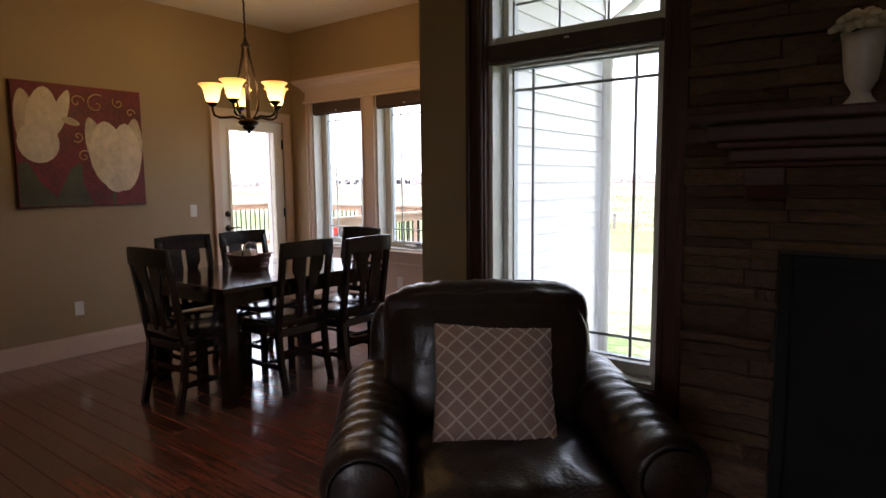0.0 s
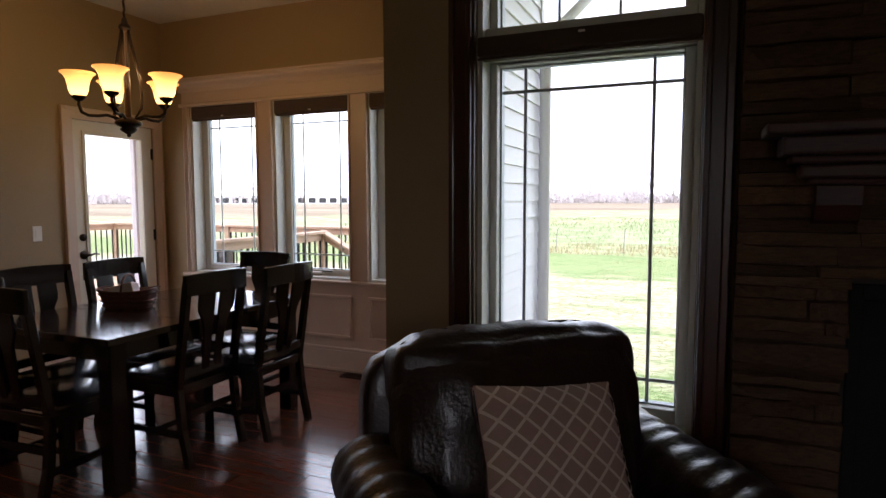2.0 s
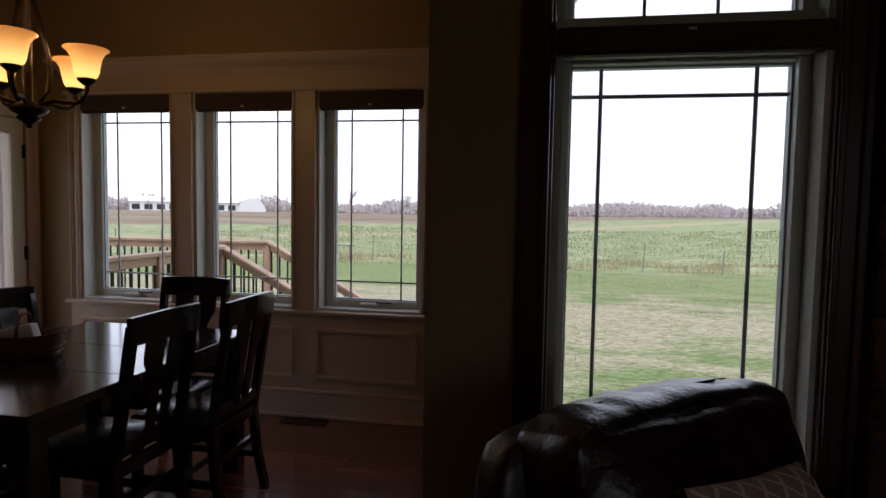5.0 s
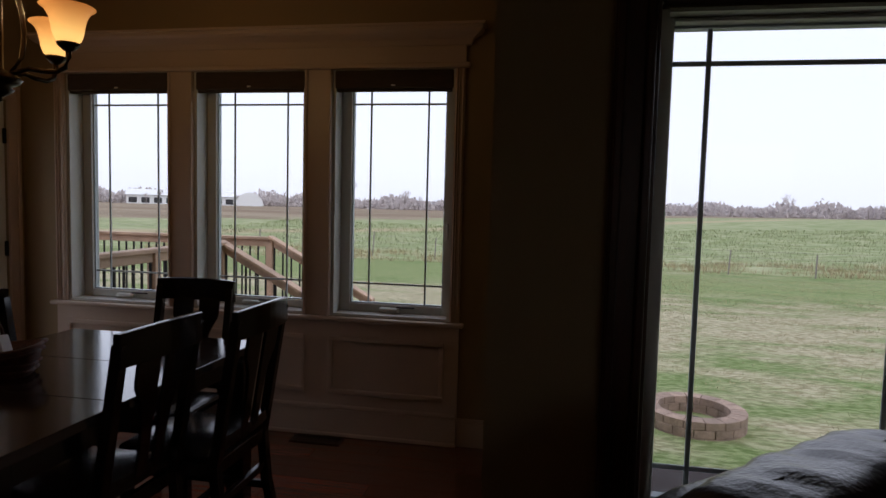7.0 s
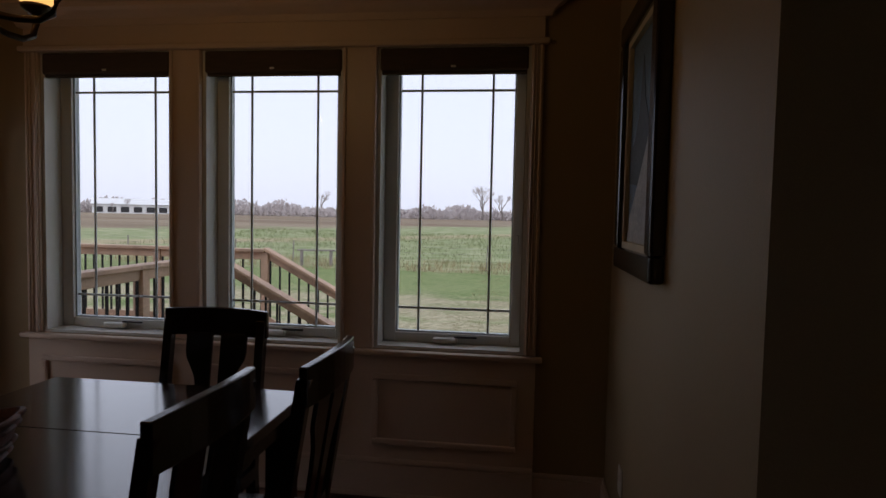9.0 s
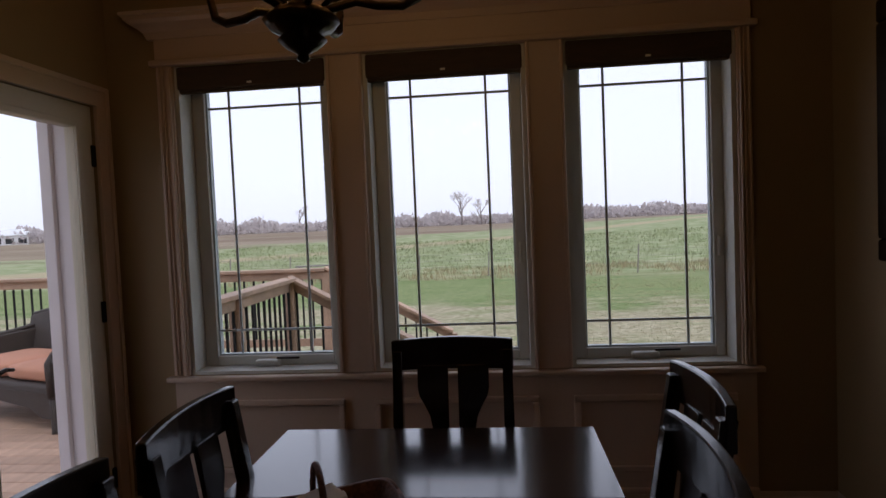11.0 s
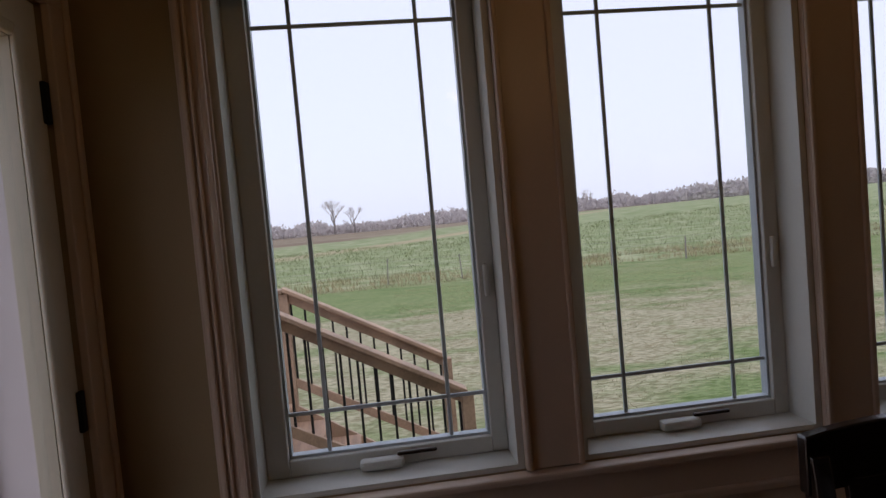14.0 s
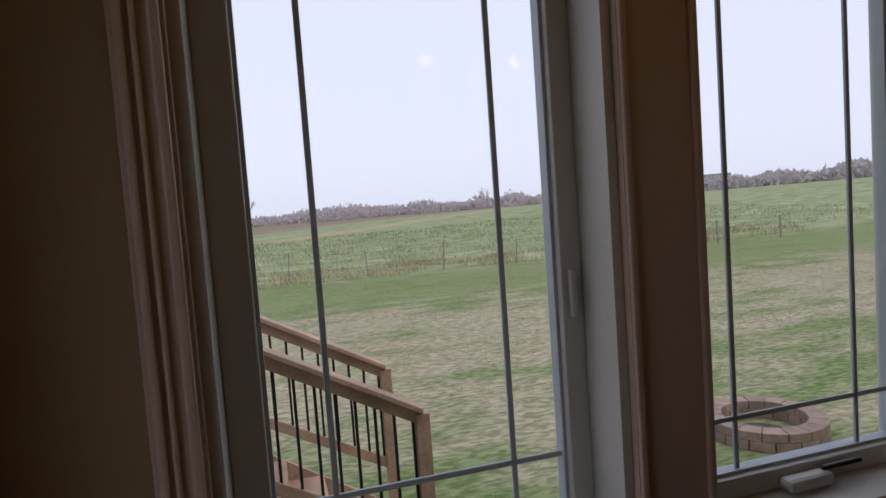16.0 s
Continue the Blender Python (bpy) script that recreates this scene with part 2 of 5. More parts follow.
def ground_material():
    """Mown lawn with straw patches, taller field grass beyond the fence, ploughed strips far off."""
    m = bpy.data.materials.new("lawn_and_fields")
    m.use_nodes = True
    n, l = m.node_tree.nodes, m.node_tree.links
    b = n["Principled BSDF"]
    tc, sep = n.new("ShaderNodeTexCoord"), n.new("ShaderNodeSeparateXYZ")
    l.new(tc.outputs["Object"], sep.inputs[0])

    def noise_tex(s, d=4, stretch=(1, 1, 1)):
        mp, t = n.new("ShaderNodeMapping"), n.new("ShaderNodeTexNoise")
        mp.inputs["Scale"].default_value = stretch
        t.inputs["Scale"].default_value, t.inputs["Detail"].default_value = s, d
        l.new(tc.outputs["Object"], mp.inputs[0])
        l.new(mp.outputs[0], t.inputs[0])
        return t.outputs[0]

    def rng(src, a, c, lo=0.0, hi=1.0):
        r = n.new("ShaderNodeMapRange")
        r.interpolation_type = "SMOOTHSTEP"
        for i, v in enumerate((a, c, lo, hi)):
            r.inputs[i + 1].default_value = v
        l.new(src, r.inputs[0])
        return r.outputs[0]

    def math_node(op, p, q):
        k = n.new("ShaderNodeMath")
        k.operation = op
        for i, v in enumerate((p, q)):
            if isinstance(v, float):
                k.inputs[i].default_value = v
            else:
                l.new(v, k.inputs[i])
        return k.outputs[0]

    def blend(f, p, q):
        k = n.new("ShaderNodeMix")
        k.data_type = "RGBA"
        l.new(f, k.inputs[0])
        for i, v in ((6, p), (7, q)):
            if isinstance(v, tuple):
                k.inputs[i].default_value = (*v, 1)
            else:
                l.new(v, k.inputs[i])
        return k.outputs[2]

    fine, mid, large = noise_tex(7, 6, (1, 2.2, 1)), noise_tex(0.9, 4, (0.6, 1.4, 1)), noise_tex(0.16, 3, (0.5, 1.6, 1))
    green = blend(rng(fine, 0.35, 0.65), (0.105, 0.15, 0.05), (0.21, 0.26, 0.115))
    straw = blend(rng(fine, 0.35, 0.65), (0.23, 0.205, 0.125), (0.42, 0.385, 0.27))
    # a straw-coloured band crosses the lawn
    mixed = math_node("ADD", math_node("MULTIPLY", mid, 0.55), math_node("MULTIPLY", large, 0.45))
    band = math_node("MULTIPLY", rng(sep.outputs[1], 5.0, 9.0), rng(sep.outputs[1], 17.0, 13.0))
    lawn = blend(rng(math_node("ADD", mixed, math_node("MULTIPLY", band, 0.09)), 0.43, 0.62), green, straw)
    lush = math_node("MULTIPLY", rng(sep.outputs[1], 15.0, 18.0), rng(sep.outputs[1], 24.5, 22.0))
    lawn = blend(math_node("MULTIPLY", lush, rng(mid, 0.3, 0.55)), lawn, blend(rng(fine, 0.35, 0.65), (0.14, 0.19, 0.075), (0.24, 0.27, 0.125)))
    field = blend(rng(noise_tex(1.2, 6, (0.5, 1.5, 1)), 0.38, 0.66), (0.19, 0.235, 0.11), (0.36, 0.37, 0.23))
    soil = blend(rng(noise_tex(0.05, 4, (0.3, 2, 1)), 0.4, 0.6), (0.2, 0.15, 0.11), (0.27, 0.22, 0.16))
    path = math_node("ADD", sep.outputs[1], math_node("MULTIPLY", sep.outputs[0], -0.9))
    track = math_node("MULTIPLY", rng(path, 55.0, 58.0), rng(path, 64.0, 61.0))
    field = blend(track, field, (0.36, 0.31, 0.2))
    far = rng(math_node("ADD", path, math_node("MULTIPLY", large, 30.0)), 95.0, 105.0)
    beyond = blend(far, field, soil)
    colour = blend(rng(math_node("ADD", sep.outputs[1], math_node("MULTIPLY", mid, 1.5)), 24.5, 26.0), lawn, beyond)
    l.new(colour, b.inputs["Base Color"])
    b.inputs["Roughness"].default_value = 0.95
    b.inputs["Specular IOR Level"].default_value = 0.1
    bp = n.new("ShaderNodeBump")
    bp.inputs["Strength"].default_value, bp.inputs["Distance"].default_value = 0.6, 0.05
    l.new(fine, bp.inputs["Height"])
    l.new(bp.outputs[0], b.inputs["Normal"])
    return m


M["ground"] = ground_material()


# ---- mesh helpers ----
def box(bm, x0, x1, y0, y1, z0, z1):
    vs = [bm.verts.new(c) for c in ((x0, y0, z0), (x1, y0, z0), (x1, y1, z0), (x0, y1, z0), (x0, y0, z1), (x1, y0, z1), (x1, y1, z1), (x0, y1, z1))]
    for q in ((0, 3, 2, 1), (4, 5, 6, 7), (0, 1, 5, 4), (1, 2, 6, 5), (2, 3, 7, 6), (3, 0, 4, 7)):
        bm.faces.new([vs[i] for i in q])
    return bm


def boxes(*rows):
    bm = bmesh.new()
    for r in rows:
        box(bm, *r)
    return bm


def prism(profile, axis, a, b):
    """A closed outline swept from a to b: axis x takes (y, z), y takes (x, z), z takes (x, y)."""
    def at(p, t):
        return {"x": (t, p[0], p[1]), "y": (p[0], t, p[1]), "z": (p[0], p[1], t)}[axis]
    bm = bmesh.new()
    lo, hi = [bm.verts.new(at(p, a)) for p in profile], [bm.verts.new(at(p, b)) for p in profile]
    k = len(profile)
    bm.faces.new(lo[::-1])
    bm.faces.new(hi)
    for i in range(k):
        bm.faces.new((lo[i], lo[(i + 1) % k], hi[(i + 1) % k], hi[i]))
    bmesh.ops.recalc_face_normals(bm, faces=bm.faces)
    return bm


def lathe(profile, steps=20, bm=None, at=(0, 0, 0)):
    """Turns an outline of (radius, height) round the upright axis."""
    bm = bm or bmesh.new()
    rings = []
    for r, z in profile:
        if r < 1e-5:
            rings.append([bm.verts.new((at[0], at[1], at[2] + z))])
        else:
            rings.append([bm.verts.new((at[0] + r * math.cos(2 * math.pi * i / steps), at[1] + r * math.sin(2 * math.pi * i / steps), at[2] + z)) for i in range(steps)])
    for p, q in zip(rings, rings[1:]):
        for i in range(steps):
            j = (i + 1) % steps
            c = [p[i % len(p)], p[j % len(p)], q[j % len(q)], q[i % len(q)]]
            c = list(dict.fromkeys(c))
            if len(c) > 2:
                bm.faces.new(c)
    return bm


def tube(points, radius, sides=8, bm=None):
    """A round bar along points; radius a number or one for each point."""
    bm = bm or bmesh.new()
    pts = [Vector(p) for p in points]
    rings = []
    for i, p in enumerate(pts):
        d = (pts[min(i + 1, len(pts) - 1)] - pts[max(i - 1, 0)]).normalized()
        u = d.cross(Vector((0, 0, 1)) if abs(d.z) < 0.9 else Vector((1, 0, 0))).normalized()
        v = d.cross(u)
        r = radius[i] if isinstance(radius, (list, tuple)) else radius
        rings.append([bm.verts.new(p + r * (math.cos(2 * math.pi * k / sides) * u + math.sin(2 * math.pi * k / sides) * v)) for k in range(sides)])
    for a, b in zip(rings, rings[1:]):
        for k in range(sides):
            bm.faces.new((a[k], a[(k + 1) % sides], b[(k + 1) % sides], b[k]))
    bm.faces.new(rings[0][::-1])
    bm.faces.new(rings[-1])
    return bm


def part(name, bm, mat, parent=None, label="", bevel=0.0, smooth=False, segments=2):
    if bevel:
        bmesh.ops.bevel(bm, geom=list(bm.edges), offset=bevel, segments=segments, profile=0.5, affect="EDGES", clamp_overlap=True)
    me = bpy.data.meshes.new(name)
    bm.normal_update()
    bm.to_mesh(me)
    bm.free()
    me.materials.append(M[mat])
    if smooth:
        me.shade_smooth()
    ob = new(name, me)
    if parent:
        ob.parent = parent
    if label:
        ob["label"] = label
    return ob


def thing(name, m, label, category, group=""):
    ob = new(name)
    ob.matrix_world = m
    return tagged(ob, label, category, group)


def structure(ob, label, category):
    return tagged(ob, label, category, kind="structure")


def piece_of(name, me, parent, at, rot=(0, 0, 0), scale=(1, 1, 1)):
    ob = new(name, me)
    ob.parent = parent
    ob.location, ob.rotation_euler, ob.scale = at, rot, scale
    return ob


def mesh_of(name, bm, mat, bevel=0.0):
    if bevel:
        bmesh.ops.bevel(bm, geom=list(bm.edges), offset=bevel, segments=1, affect="EDGES", clamp_overlap=True)
    me = bpy.data.meshes.new(name)
    bm.normal_update()
    bm.to_mesh(me)
    bm.free()
    me.materials.append(M[mat])
    return me


# ---- plan ----
XW, YN, XE, YL, H = -0.55, -0.15, 2.82, -2.03, 3.05
XFAR, YFAR = 7.0, -7.6
OUT = 0.21
TW = 0.17
DECK, GROUND = -0.04, -1.1
NOOK = ((-0.21, 0.55), (0.72, 1.48), (1.65, 2.41))
Z0, Z1 = 0.76, 2.27
LX0, LX1, LZ0, LZ1 = 3.26, 4.115, 0.515, 2.76
DY0, DY1, DZ = -1.06, -0.28, 2.075

# walls with their openings
bm = boxes((XW - OUT, XE + TW, YN, YN + OUT, GROUND, Z0), (XW - OUT, XE + TW, YN, YN + OUT, Z1, H + 0.3))
xs = [XW - OUT] + [v for w in NOOK for v in w] + [XE + TW]
for a, b in zip(xs[::2], xs[1::2]):
    box(bm, a, b, YN, YN + OUT, Z0, Z1)
structure(part("wall_north", bm, "wall"), "tan painted wall with a bank of three windows", "wall")
bm = boxes((XW - OUT, XW, YFAR, DY0 - 0.01, GROUND, H + 0.3), (XW - OUT, XW, DY1 + 0.01, YN, GROUND, H + 0.3), (XW - OUT, XW, DY0 - 0.01, DY1 + 0.01, DZ + 0.01, H + 0.3), (XW - OUT, XW, DY0 - 0.01, DY1 + 0.01, GROUND, -0.02))
structure(part("wall_west", bm, "wall"), "tan painted wall with a glazed deck door", "wall")
structure(part("wall_nook_east", boxes((XE, XE + TW, YL, YN, GROUND, H + 0.3)), "wall"), "tan painted return wall of the dining nook", "wall")
bm = boxes((XE + TW, LX0, YL, YL + OUT, GROUND, H + 0.3), (LX1, XFAR, YL, YL + OUT, GROUND, H + 0.3), (LX0, LX1, YL, YL + OUT, GROUND, LZ0), (LX0, LX1, YL, YL + OUT, LZ1, H + 0.3))
structure(part("wall_living_north", bm, "wall"), "tan painted living room wall with a tall window", "wall")
structure(part("wall_east", boxes((XFAR, XFAR + OUT, YFAR, YL + OUT, GROUND, H + 0.3)), "wall"), "plain tan painted wall", "wall")
SW0, SW1 = 4.8, 5.8
structure(part("wall_south", boxes((XW - OUT, SW0, YFAR - OUT, YFAR, GROUND, H + 0.3), (SW1, XFAR + OUT, YFAR - OUT, YFAR, GROUND, H + 0.3), (SW0, SW1, YFAR - OUT, YFAR, 2.3, H + 0.3), (SW0, SW1, YFAR - OUT, YFAR, GROUND, 0.8)), "wall"), "tan painted wall with a wide daylight opening", "wall")
structure(part("ceiling", boxes((XW - OUT, XFAR + OUT, YFAR - OUT, YN + OUT, H, H + 0.12)), "ceiling"), "cream painted flat ceiling", "ceiling")
floor = structure(part("floor", boxes((XW - OUT, XFAR, YFAR, YN, -0.08, -0.012)), "joint"), "glossy red-brown cherry hardwood board floor", "floor")

# ---- the three nook windows ----
def casement(name, x0, x1):
    w = structure(new(name), "white casement window with a prairie grille", "window")
    g0, g1, b0, b1 = x0 + 0.085, x1 - 0.07, Z0 + 0.065, Z1 - 0.06
    part("window_frame", boxes((x0, x0 + 0.02, YN + 0.002, YN + OUT, Z0, Z1), (x1 - 0.02, x1, YN + 0.002, YN + OUT, Z0, Z1), (x0 + 0.02, x1 - 0.02, YN + 0.002, YN + OUT, Z1 - 0.02, Z1), (x0 + 0.02, x1 - 0.02, YN + 0.002, YN + OUT, Z0, Z0 + 0.015)), "white", w)
    part("sash", boxes((x0 + 0.02, g0, -0.03, 0.035, Z0 + 0.015, Z1 - 0.02), (g1, x1 - 0.02, -0.03, 0.035, Z0 + 0.015, Z1 - 0.02), (g0, g1, -0.03, 0.035, Z0 + 0.015, b0), (g0, g1, -0.03, 0.035, b1, Z1 - 0.02)), "white", w, bevel=0.004)
    bead = boxes((g0, g0 + 0.008, -0.012, 0.02, b0, b1), (g1 - 0.008, g1, -0.012, 0.02, b0, b1), (g0 + 0.008, g1 - 0.008, -0.012, 0.02, b0, b0 + 0.008), (g0 + 0.008, g1 - 0.008, -0.012, 0.02, b1 - 0.008, b1))
    part("glazing_bead", bead, "grille", w)
    pane = part("pane", boxes((g0 + 0.008, g1 - 0.008, 0.008, 0.012, b0 + 0.008, b1 - 0.008)), "glass", w)
    pane.visible_shadow = False
    for mx in (g0 + 0.118, g1 - 0.118):
        part("muntin", boxes((mx - 0.006, mx + 0.006, -0.004, 0.004, b0 + 0.006, b1 - 0.006)), "grille", w, bevel=0.002)
    for mz in (0.953, 2.088):
        part("muntin", boxes((g0 + 0.006, g1 - 0.006, -0.0035, 0.0045, mz - 0.006, mz + 0.006)), "grille", w, bevel=0.002)
    crank = part("crank_handle", boxes((x0 + 0.29, x0 + 0.42, -0.075, -0.031, Z0 + 0.018, Z0 + 0.05)), "white", w, bevel=0.012)
    part("lever", boxes((x0 + 0.4, x0 + 0.52, -0.06, -0.045, Z0 + 0.05, Z0 + 0.061)), "bronze", crank, "dark folding lever", bevel=0.005)
    part("latch", boxes((x1 - 0.055, x1 - 0.04, -0.045, -0.03, 1.25, 1.35)), "white", w, bevel=0.004)
    return w


for i, (a, b) in enumerate(NOOK):
    casement("window_%d" % (i + 1), a, b)
    shade = thing("window_shade", pose(0, 0, 0), "brown woven shade rolled up at the window head", "window shade", "nook window shades")
    part("cassette", boxes((a + 0.012, b - 0.012, YN - 0.006, YN + 0.065, Z1 - 0.115, Z1 - 0.001)), "shade", shade, bevel=0.012)
    part("bottom_rail", boxes((a + 0.016, b - 0.016, YN + 0.01, YN + 0.04, Z1 - 0.127, Z1 - 0.115)), "shade", shade, bevel=0.003)
    part("pull", boxes(((a + b) / 2 - 0.012, (a + b) / 2 + 0.012, YN - 0.012, YN - 0.006, Z1 - 0.1, Z1 - 0.09)), "plate", shade, "small clear pull", bevel=0.002)

# casings, head and stool round the nook windows
trim = structure(new("trim"), "cream painted window casing with a crown head", "trim")
for x0, x1 in ((-0.29, -0.21), (0.55, 0.72), (1.48, 1.65), (2.41, 2.47)):
    wdt = x1 - x0
    flutes = boxes((x0, x1, YN - 0.018, YN, Z0 + 0.002, Z1))
    part("casing", flutes, "trim", trim, bevel=0.002)
    for f in ((0.12, 0.3), (0.4, 0.52), (0.7, 0.92)) if wdt < 0.15 else ((0.0, 0.1), (0.9, 1.0)):
        part("casing_bead", boxes((x0 + wdt * f[0], x0 + wdt * f[1], YN - 0.03, YN - 0.018, Z0 + 0.002, Z1)), "trim", trim, bevel=0.005)
CX0, CX1 = -0.29, 2.47
part("head_bead", boxes((CX0 - 0.025, CX1 + 0.025, YN - 0.042, YN, Z1, Z1 + 0.03)), "trim", trim, bevel=0.008)
part("frieze", boxes((CX0, CX1, YN - 0.022, YN, Z1 + 0.03, Z1 + 0.13)), "trim", trim)
crown = [(0.0, 0.13), (0.03, 0.13), (0.036, 0.145), (0.042, 0.16), (0.06, 0.175), (0.085, 0.19), (0.1, 0.205), (0.102, 0.222), (0.115, 0.225), (0.115, 0.24), (0.0, 0.24)]
bm = bmesh.new()
rows = []
for p, h in crown:
    rows.append([bm.verts.new(c) for c in ((CX0 - p, YN, Z1 + h), (CX0 - p, YN - p, Z1 + h), (CX1 + p, YN - p, Z1 + h), (CX1 + p, YN, Z1 + h))])
for p, q in zip(rows, rows[1:]):
    for k in range(3):
        bm.faces.new((p[k], p[k + 1], q[k + 1], q[k]))
bmesh.ops.recalc_face_normals(bm, faces=bm.faces)
part("crown_head", bm, "trim", trim)
part("window_stool", boxes((CX0 - 0.03, CX1 + 0.03, YN - 0.05, YN, Z0 - 0.028, Z0 - 0.002)), "trim", trim, bevel=0.008)
for a, b in NOOK:
    part("window_sill", boxes((a + 0.001, b - 0.001, YN + 0.001, -0.031, Z0 - 0.02, Z0 + 0.008)), "white", trim, bevel=0.003)

# wainscot below the windows
wains = structure(new("wainscot"), "cream painted panelled wainscot under the windows", "wainscot")
part("board", boxes((CX0, CX1, YN - 0.014, YN, 0.0, Z0 - 0.028)), "trim", wains)
for a, b in ((-0.202, 0.564), (0.71, 1.49), (1.65, 2.383)):
    for q in ((a, b, 0.607, 0.637), (a, b, 0.272, 0.302), (a, a + 0.03, 0.302, 0.607), (b - 0.03, b, 0.302, 0.607)):
        part("panel_moulding", boxes((q[0], q[1], YN - 0.034, YN - 0.014, q[2], q[3])), "trim", wains, bevel=0.007)
part("base_cap", boxes((CX0, CX1, YN - 0.036, YN - 0.014, 0.17, 0.2)), "trim", wains, bevel=0.01)
part("base_board", boxes((CX0, CX1, YN - 0.03, YN - 0.014, 0.0, 0.17)), "trim", wains, bevel=0.003)
part("shoe_moulding", boxes((CX0, CX1, YN - 0.045, YN - 0.03, 0.0, 0.025)), "trim", wains, bevel=0.007)


def baseboard(rows):
    b = structure(new("baseboard"), "cream painted baseboard along the wall foot", "baseboard")
    for x0, x1, y0, y1 in rows:
        part("board", boxes((x0, x1, y0, y1, 0, 0.15)), "trim", b, bevel=0.003)
        cx, cy = (0.004, 0) if x1 - x0 < y1 - y0 else (0, 0.004)
        part("cap", boxes((x0 + cx, x1 - cx, y0 + cy, y1 - cy, 0.15, 0.175)), "trim", b, bevel=0.006)


baseboard(((XW, XW + 0.018, YFAR, DY0 - 0.115), (XW, XW + 0.018, DY1 + 0.1, YN - 0.02), (XW, CX0, YN - 0.018, YN), (CX1, XE, YN - 0.018, YN), (XE - 0.018, XE, YL + 0.01, YN - 0.02), (XE + 0.005, 3.135, YL - 0.018, YL)))

# ---- deck door ----
dr = structure(new("door_1"), "cream painted door with one tall glass, closed", "door")
dx0, dx1 = XW - 0.055, XW - 0.01
gy0, gy1, gz0, gz1 = DY0 + 0.115, DY1 - 0.125, 0.24, 1.965
part("slab", boxes((dx0, dx1, DY0 + 0.003, gy0, 0.012, DZ), (dx0, dx1, gy1, DY1 - 0.003, 0.012, DZ), (dx0, dx1, gy0, gy1, 0.012, gz0), (dx0, dx1, gy0, gy1, gz1, DZ)), "door", dr)
for q in ((gy0 - 0.03, gy0, gz0 - 0.03, gz1 + 0.03), (gy1, gy1 + 0.03, gz0 - 0.03, gz1 + 0.03), (gy0, gy1, gz0 - 0.03, gz0), (gy0, gy1, gz1, gz1 + 0.03)):
    part("glass_moulding", boxes((dx1, dx1 + 0.014, q[0], q[1], q[2], q[3])), "door", dr, bevel=0.005)
pane = part("pane", boxes((dx0 + 0.02, dx0 + 0.025, gy0, gy1, gz0, gz1)), "glass", dr)
pane.visible_shadow = False
for z in (1.12,):
    part("deadbolt", lathe([(0.0, 0.0), (0.03, 0.0), (0.03, 0.012), (0.012, 0.018), (0.012, 0.035), (0, 0.035)], 16), "bronze", dr, smooth=False).matrix_world = pose(dx1, DY0 + 0.06, z, 0, 90, 0)
kn = part("rosette", lathe([(0.0, 0.0), (0.034, 0.0), (0.034, 0.01), (0.014, 0.016), (0.013, 0.05), (0, 0.05)], 16), "bronze", dr)
kn.matrix_world = pose(dx1, DY0 + 0.06, 0.975, 0, 90, 0)
part("lever", tube([(dx1 + 0.048, DY0 + 0.055, 0.975), (dx1 + 0.05, DY0 + 0.09, 0.977), (dx1 + 0.05, DY0 + 0.13, 0.985), (dx1 + 0.045, DY0 + 0.17, 0.975)], [0.011, 0.009, 0.009, 0.007], 10), "bronze", dr, smooth=True)
for z in (0.3, 1.106, 1.845):
    part("hinge", boxes((dx1 - 0.002, dx1 + 0.012, DY1 - 0.018, DY1 + 0.006, z - 0.05, z + 0.05)), "black", dr, bevel=0.004)
jb = structure(new("door_frame"), "cream door casing and pale outside jamb", "trim")
for q in ((DY0 - 0.1, DY0 - 0.004, 0, DZ + 0.004), (DY1 + 0.004, DY1 + 0.09, 0, DZ + 0.004), (DY0 - 0.1, DY1 + 0.09, DZ + 0.004, DZ + 0.1)):
    part("casing", boxes((XW, XW + 0.02, q[0], q[1], q[2], q[3])), "trim", jb, bevel=0.003)
for q in ((DY0 - 0.1, DY0 - 0.075, 0, DZ + 0.1), (DY1 + 0.065, DY1 + 0.09, 0, DZ + 0.1), (DY0 - 0.075, DY1 + 0.065, DZ + 0.075, DZ + 0.1)):
    part("casing_bead", boxes((XW + 0.02, XW + 0.03, q[0], q[1], q[2], q[3])), "trim", jb, bevel=0.004)
for q in ((DY0 - 0.009, DY0 + 0.002, 0, DZ), (DY1 - 0.002, DY1 + 0.009, 0, DZ), (DY0, DY1, DZ + 0.001, DZ + 0.009)):
    part("jamb", boxes((XW - OUT - 0.06, XW - 0.06, q[0], q[1], q[2], q[3])), "jamb", jb)
part("brick_mould", boxes((XW - OUT - 0.06, XW - OUT - 0.002, DY1 - 0.025, DY1 + 0.05, 0, DZ)), "jamb", jb, bevel=0.004)
part("threshold", boxes((XW - OUT - 0.02, XW, DY0 + 0.003, DY1 - 0.003, -0.018, 0.01)), "bronze", jb)

# ---- living room window ----
lw = structure(new("window_4"), "tall white window with a transom and prairie grille", "window")
TR0, TR1 = 2.0, 2.14
yf, yb = YL + 0.1, YL + 0.195
gx0, gx1, gz0, gz1 = 3.312, 4.053, 0.592, 1.988
part("window_frame", boxes((LX0, LX0 + 0.02, YL + 0.002, YL + OUT, LZ0, LZ1), (LX1 - 0.02, LX1, YL + 0.002, YL + OUT, LZ0, LZ1), (LX0 + 0.02, LX1 - 0.02, YL + 0.002, YL + OUT, LZ1 - 0.02, LZ1), (LX0 + 0.02, LX1 - 0.02, YL + 0.002, YL + OUT, LZ0, LZ0 + 0.02)), "white", lw)
